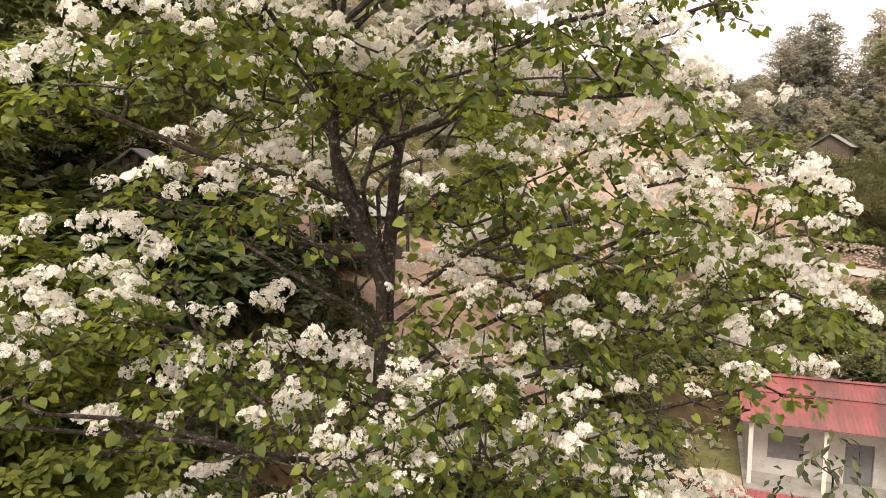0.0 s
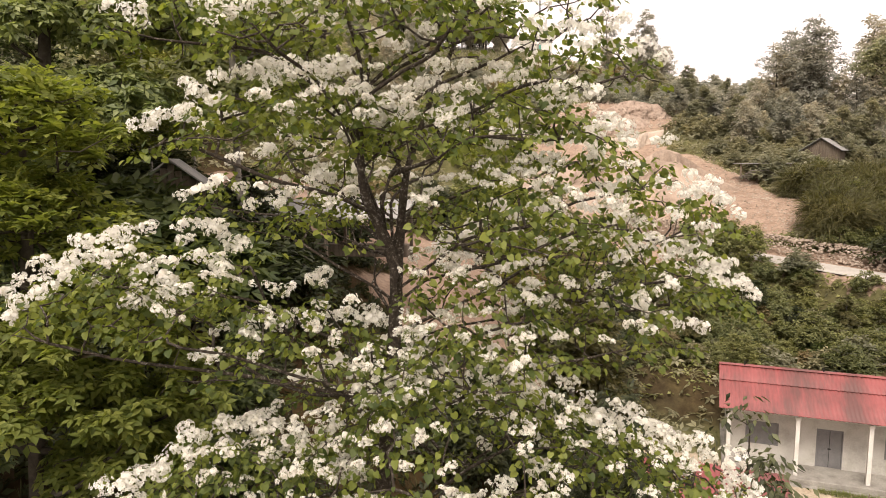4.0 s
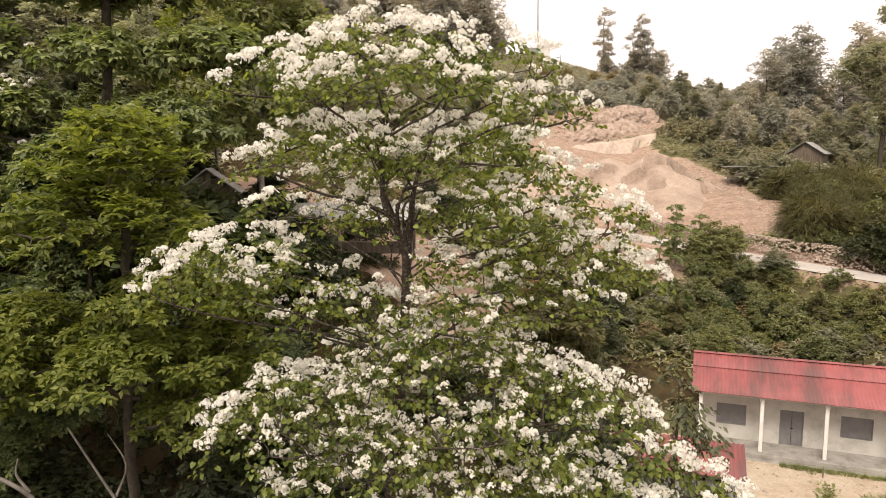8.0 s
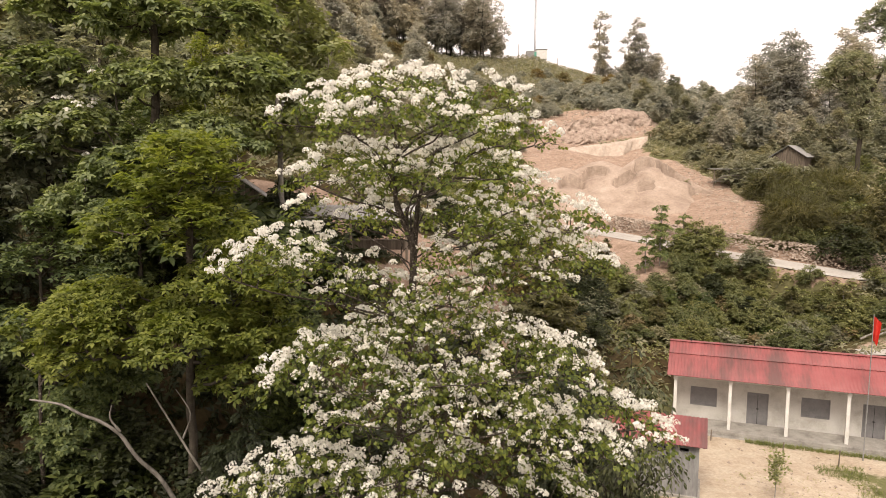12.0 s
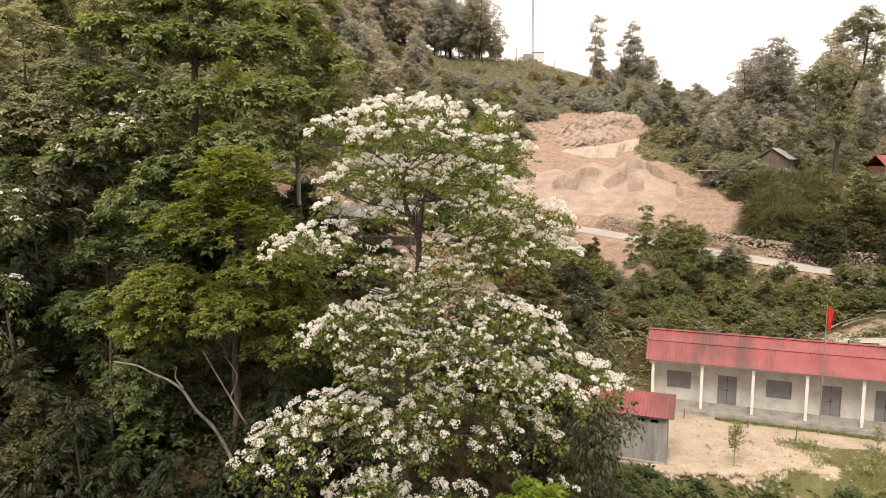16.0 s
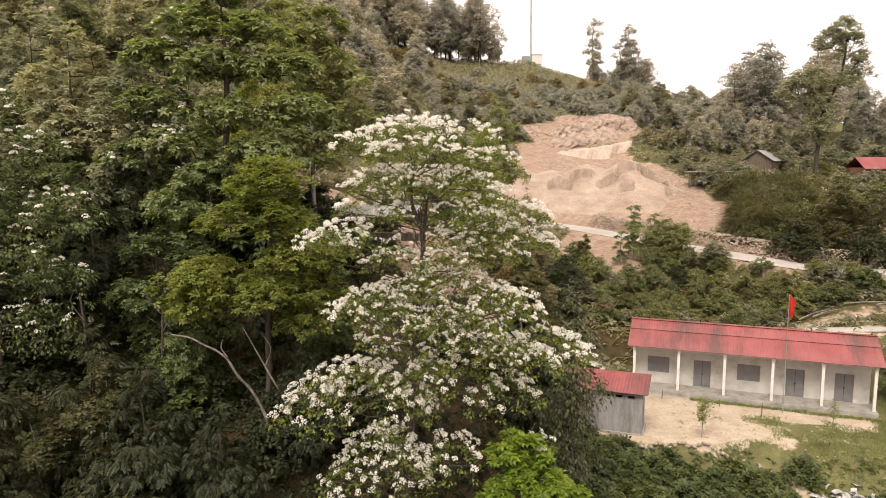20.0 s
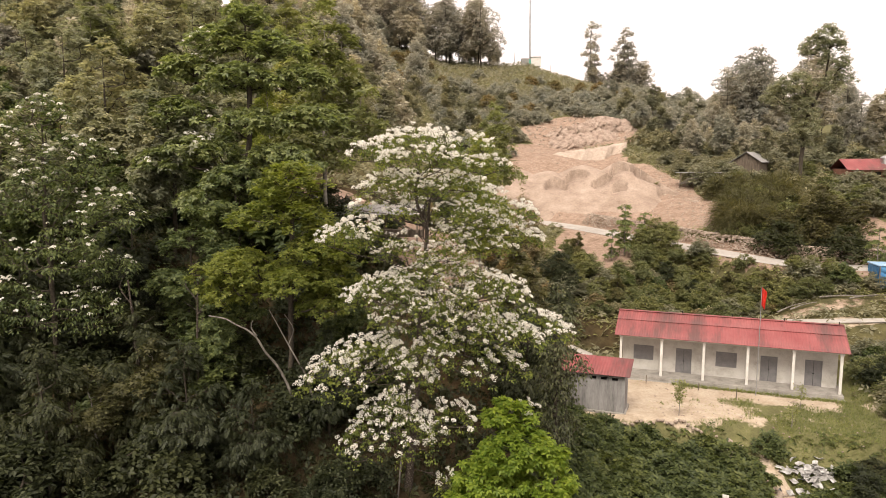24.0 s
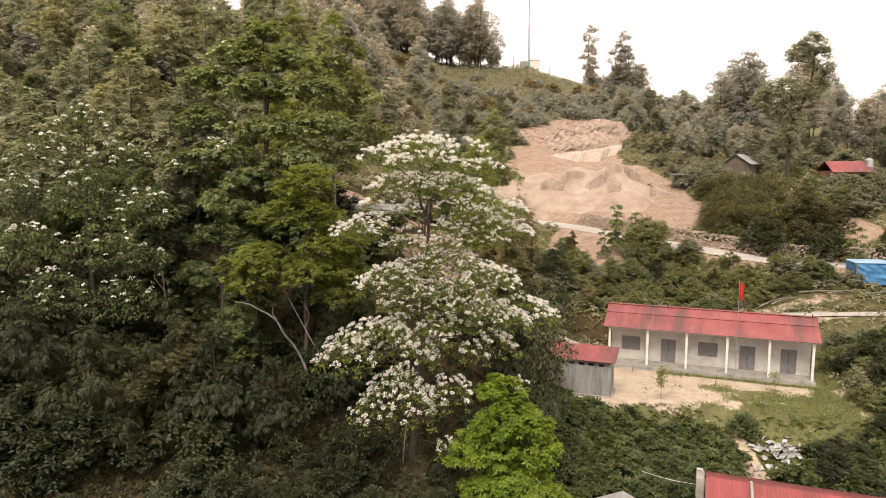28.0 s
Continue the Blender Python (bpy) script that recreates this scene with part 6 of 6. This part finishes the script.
def shed(name, m, w, d, h, rise, wall, roof, label, open_front=True):
    """A plank shed with a pitched roof on posts; the ridge runs along its depth."""
    e = base_empty(name, m, label, "shed")
    n = int(w / 0.22)
    for i in range(n):
        u = -w / 2 + (i + 0.5) * w / n
        part("plank", box(w / n - 0.03, 0.04, h + rise * (1 - abs(2 * u / w)) - 0.1 + 0.06 * math.sin(i * 7.3), (u, -d / 2, 0)), wall, e)
    for sx in (-1, 1):
        for sy in (-1, 1):
            part("post", box(0.14, 0.14, h, (sx * w / 2, sy * d / 2 + 0.1 * (sy < 0), 0), 0.01), wall, e)
        part("side_wall", box(0.06, d - 0.2, h - 0.1, (sx * (w / 2 - 0.1), 0.06, 0)), wall, e)
        bm = box(math.hypot(w / 2 + 0.45, rise * (w / 2 + 0.45) / (w / 2)), d + 0.9, 0.06, (0, 0, 0), 0.01)
        a = math.atan2(rise, w / 2)
        bmesh.ops.transform(bm, verts=bm.verts[:], matrix=Matrix.Translation((sx * (w / 4 + 0.2), 0, h + rise - rise * (w / 4 + 0.2) / (w / 2) + 0.02)) @ Matrix.Rotation(sx * a, 4, "Y"))
        part("roof_slope", bm, roof, e)
    part("back_wall", box(w - 0.1, 0.05, h, (0, d / 2, 0)), wall, e)
    return e


def outbuildings():
    shed("plank_hut", pose(-9.5, 21.6, 14.0, 0, 0, 14), 1.7, 1.8, 1.7, 0.65, PLANK, ROOF_GREY, "weathered plank hut with a grey sheet roof among the trees")
    e = base_empty("lean_to", pose(-4.2, 24.2, 12.5, 0, 0, -8), "low open lean-to with a rusty sheet roof", "shelter")
    sheet_roof("roof", -3, 3, -1.6, 1.7, 1.4, 2.2, ROOF_GREY, e)
    for u in (-2.8, 0, 2.8):
        for v, h in ((-1.4, 1.7), (1.2, 2.1)):
            part("post", box(0.12, 0.12, h + 0.3, (u, v, -0.3), 0.01), PLANK, e)
    part("bench", box(5.6, 0.5, 0.5, (0, 0.6, -0.05), 0.02), PLANK, e)
    shed("hill_shed", pose(50.8, 88.5, ground_at(50.8, 88.5) - 0.2, 0, 0, -40), 4.2, 5.5, 2.2, 1.4, PLANK, ROOF_GREY, "old plank shed with a grey roof above the bushes")
    s = base_empty("timber_stand", pose(40.5, 84, ground_at(40.5, 84) + 0.1, 0, 0, -5), "low stand of poles and boards under a grey sheet", "shelter")
    part("roof", box(6.5, 2.6, 0.1, (0, 0, 1.9), 0.02), ROOF_GREY, s)
    for u in (-3, -1, 1, 3):
        part("post", box(0.16, 0.16, 2.3, (u, -1, -0.4), 0.01), PLANK, s)
    for k in range(5):
        part("pole", box(6 - 0.4 * k, 0.14, 0.14, (-0.3 + 0.1 * k, -1.3 - 0.12 * k, 0.2 + 0.2 * k), 0.02), DEADWOOD, s)
    h = base_empty("red_roofed_house", pose(62.3, 78, ground_at(62.3, 78) + 1.2, 0, 0, -8), "brick house with a red roof behind the trees", "house")
    part("body", box(5.4, 5.4, 3.6, (0, 0, -1.6), 0.03), BRICKY, h)
    sheet_roof("roof_front", -3.0, 3.0, -3.3, 1.9, 0, 3.5, ROOF_RED, h)
    sheet_roof("roof_back", -3.0, 3.0, 3.3, 1.9, 0, 3.5, ROOF_RED, h)
    part("window", box(1.1, 0.08, 1.0, (1.2, -2.72, 0.6), 0.01), DARK, h)
    part("door", box(1.0, 0.08, 1.9, (-1.2, -2.72, 0.0), 0.01), PLANK, h)
    t = base_empty("water_tank", pose(65.0, 76.5, ground_at(65, 76.5) + 0.3), "bright steel water tank on a stand", "water tank")
    bm = bmesh.new()
    bmesh.ops.create_cone(bm, cap_ends=True, segments=24, radius1=0.62, radius2=0.62, depth=1.5, matrix=Matrix.Translation((0, 0, 3.75)))
    bmesh.ops.create_cone(bm, cap_ends=True, segments=24, radius1=0.62, radius2=0.16, depth=0.3, matrix=Matrix.Translation((0, 0, 4.65)))
    part("drum", bm, STEEL, t)
    for a in range(4):
        part("leg", box(0.1, 0.1, 3.2, (0.45 * math.cos(a * 1.57 + 0.8), 0.45 * math.sin(a * 1.57 + 0.8), -0.2)), STEEL_DULL, t)
    b = base_empty("tarpaulin_stall", pose(45.6, 44.0, 4.55, 0, 0, -10), "stall wrapped in blue tarpaulin beside the road", "stall")
    bm = box(3.5, 2.4, 2.3, (0, 0, 0.2), 0.08)
    bmesh.ops.subdivide_edges(bm, edges=bm.edges[:], cuts=5, use_grid_fill=True)
    r = random.Random(4)
    for v in bm.verts:
        if v.co.z < 2.3:
            v.co += Vector((r.uniform(-0.05, 0.05), r.uniform(-0.09, 0.09), 0))
    part("cover", bm, BLUE_TARP, b)
    part("top_sheet", box(3.7, 2.6, 0.12, (0, 0, 2.5), 0.03), BLUE_PALE, b, "paler sagging top sheet")
    for u in (-1.65, 1.65):
        part("pole", box(0.1, 0.1, 2.8, (u, -1.27, -0.3), 0.01), PLANK, b)


mast()
outbuildings()


def yard_things():
    f = base_empty("flagpole", SCHOOL @ pose(10.36, -3.0, -0.3), "thin flagpole in the school yard with a red flag", "flagpole")
    limb("pole", [(0, 0, -0.2), (0.02, 0, 4), (0, 0, 8.6)], 0.035, 0.025, STEEL_DULL, f, 8)
    bm = bmesh.new()
    bmesh.ops.create_grid(bm, x_segments=6, y_segments=10, size=0.5)
    for v in bm.verts:
        x, y = v.co.x + 0.5, v.co.y + 0.5
        v.co = Vector((0.03 + 0.34 * x * (1 - 0.35 * (1 - y)), 0.1 * math.sin(9 * x + 2 * y), 7.15 + 1.35 * y - 0.35 * x))
    flag = part("flag", bm, FLAG_RED, f, "limp red flag")
    sol = flag.modifiers.new("thick", "SOLIDIFY")
    sol.thickness = 0.008
    for u, v, h, seed in ((5.0, -11.5, 2.4, 1), (13.2, -4.9, 1.7, 2), (12.2, -9.0, 1.5, 3)):
        e = base_empty("young_tree", SCHOOL @ pose(u, v, 0), "young thin tree planted in the yard", "sapling")
        w = e.matrix_world.translation
        e.matrix_world = Matrix.Translation((w.x, w.y, ground_at(w.x, w.y)))
        limb("stem", [(0, 0, -0.1), (0.03, 0, h * 0.5), (0, 0, h)], 0.028, 0.012, BARK_PALE, e)
        r = np.random.RandomState(seed)
        P = np.stack([r.normal(0, 0.19, 90), r.normal(0, 0.19, 90), r.uniform(0.36 * h, 1.03 * h, 90)], 1)
        V, T = leaves_round(P, 6 if seed == 1 else 2, 0.17, PLAINLEAF, r, 0.12, 0.5, -0.4)
        hang("crown", put_mesh("crown", V, T, LEAF_YELLOW), e, kind="stuff")
    for u, v, h in ((8.9, -4.4, 1.0), (2.2, -2.9, 0.7), (6.2, -3.2, 0.6)):
        p = base_empty("stake", SCHOOL @ pose(u, v, -0.3), "short wooden stake in the yard", "stake")
        limb("pole", [(0, 0, -0.2), (0.02, 0, h / 2), (0.03, 0, h)], 0.04, 0.03, PLANK, p)
    # loose stones that edge the yard
    for i in range(26):
        u = -1.8 + i * 0.27
        o = hang("edging_stone", bpy.data.meshes["boulder.001"])
        w = SCHOOL @ Vector((u + 3.4, -13.7 - 0.12 * math.sin(i * 1.3) + 0.05 * i, 0))
        o.matrix_world = Matrix.LocRotScale((w.x, w.y, ground_at(w.x, w.y) + 0.1), Euler((0.2 * math.sin(i), 0.1, i * 1.1)), (0.42, 0.34, 0.4))
        tagged(o, "rough stone edging the front of the yard", "stone", "edging stones")
    # scrap heap on the bank
    r = np.random.RandomState(8)
    for i in range(64):
        x, y = 23.3 + r.normal(0, 0.8), 16.9 + r.normal(0, 0.4) - (1.8 if i % 5 == 0 else 0)
        bm = box(r.uniform(0.3, 0.9), r.uniform(0.2, 0.5), 0.015)
        bmesh.ops.subdivide_edges(bm, edges=bm.edges[:], cuts=3, use_grid_fill=True)
        f, q = r.uniform(4, 9), r.uniform(0, 6)
        for w in bm.verts:
            w.co.z += 0.07 * math.sin(f * w.co.x + q) + 0.05 * math.sin(11 * w.co.y + 2 * q)
        o = part("scrap_sheet", bm, WHITE_SCRAP)
        o.matrix_world = Matrix.LocRotScale((x, y, ground_at(x, y) + 0.12 + 0.3 * r.rand()), Euler((r.normal(0.3, 0.3), r.normal(0, 0.3), r.uniform(0, 6))), None)
        tagged(o, "torn white scrap sheet dumped on the bank", "scrap", "dumped scrap")
    # felled poles on the bank behind the school
    for i in range(9):
        a, b = 22 + i * 2.6 + r.normal(0, 0.5), 42.6 + r.normal(0, 0.6) - 0.15 * i
        w0, w1 = Vector((a, b, 0)), Vector((a + r.uniform(2.5, 5), b + r.normal(0, 0.8), 0))
        e = base_empty("felled_pole", Matrix.Translation((w0.x, w0.y, ground_at(w0.x, w0.y) + 0.35)), "grey felled pole lying on the cut bank", "pole", "felled poles")
        limb("pole", [(0, 0, 0), ((w1.x - w0.x) / 2, (w1.y - w0.y) / 2, 0.5 * (ground_at(w1.x, w1.y) - ground_at(w0.x, w0.y)) + 0.15), (w1.x - w0.x, w1.y - w0.y, ground_at(w1.x, w1.y) - ground_at(w0.x, w0.y))], 0.09, 0.04, DEADWOOD, e)
    c = base_empty("concrete_post", Matrix.Translation((4.75, 3.3, ground_at(4.75, 3.3) - 0.2)), "pale concrete post beside the lime-green tree", "post")
    part("post", box(0.14, 0.14, 2.9 - ground_at(4.75, 3.3), (0, 0, 0), 0.015), POST_PAINT, c)


yard_things()


small = shed("small_hut", pose(9.8, 7.4, -3.3, 0, 0, -20), 2.6, 2.6, 1.9, 0.6, PLANK, ROOF_GREY, "small hut with a pale roof edge below the bank")
wire = base_empty("cable", Matrix.Translation((11.6, 9.6, 0.2)), "pale cable slung down to the lower house", "cable")
limb("strand", [(0, 0, 0), (1.6, -0.1, -0.5), (3.2, -0.2, -0.75)], 0.012, 0.012, POST_PAINT, wire, 5)
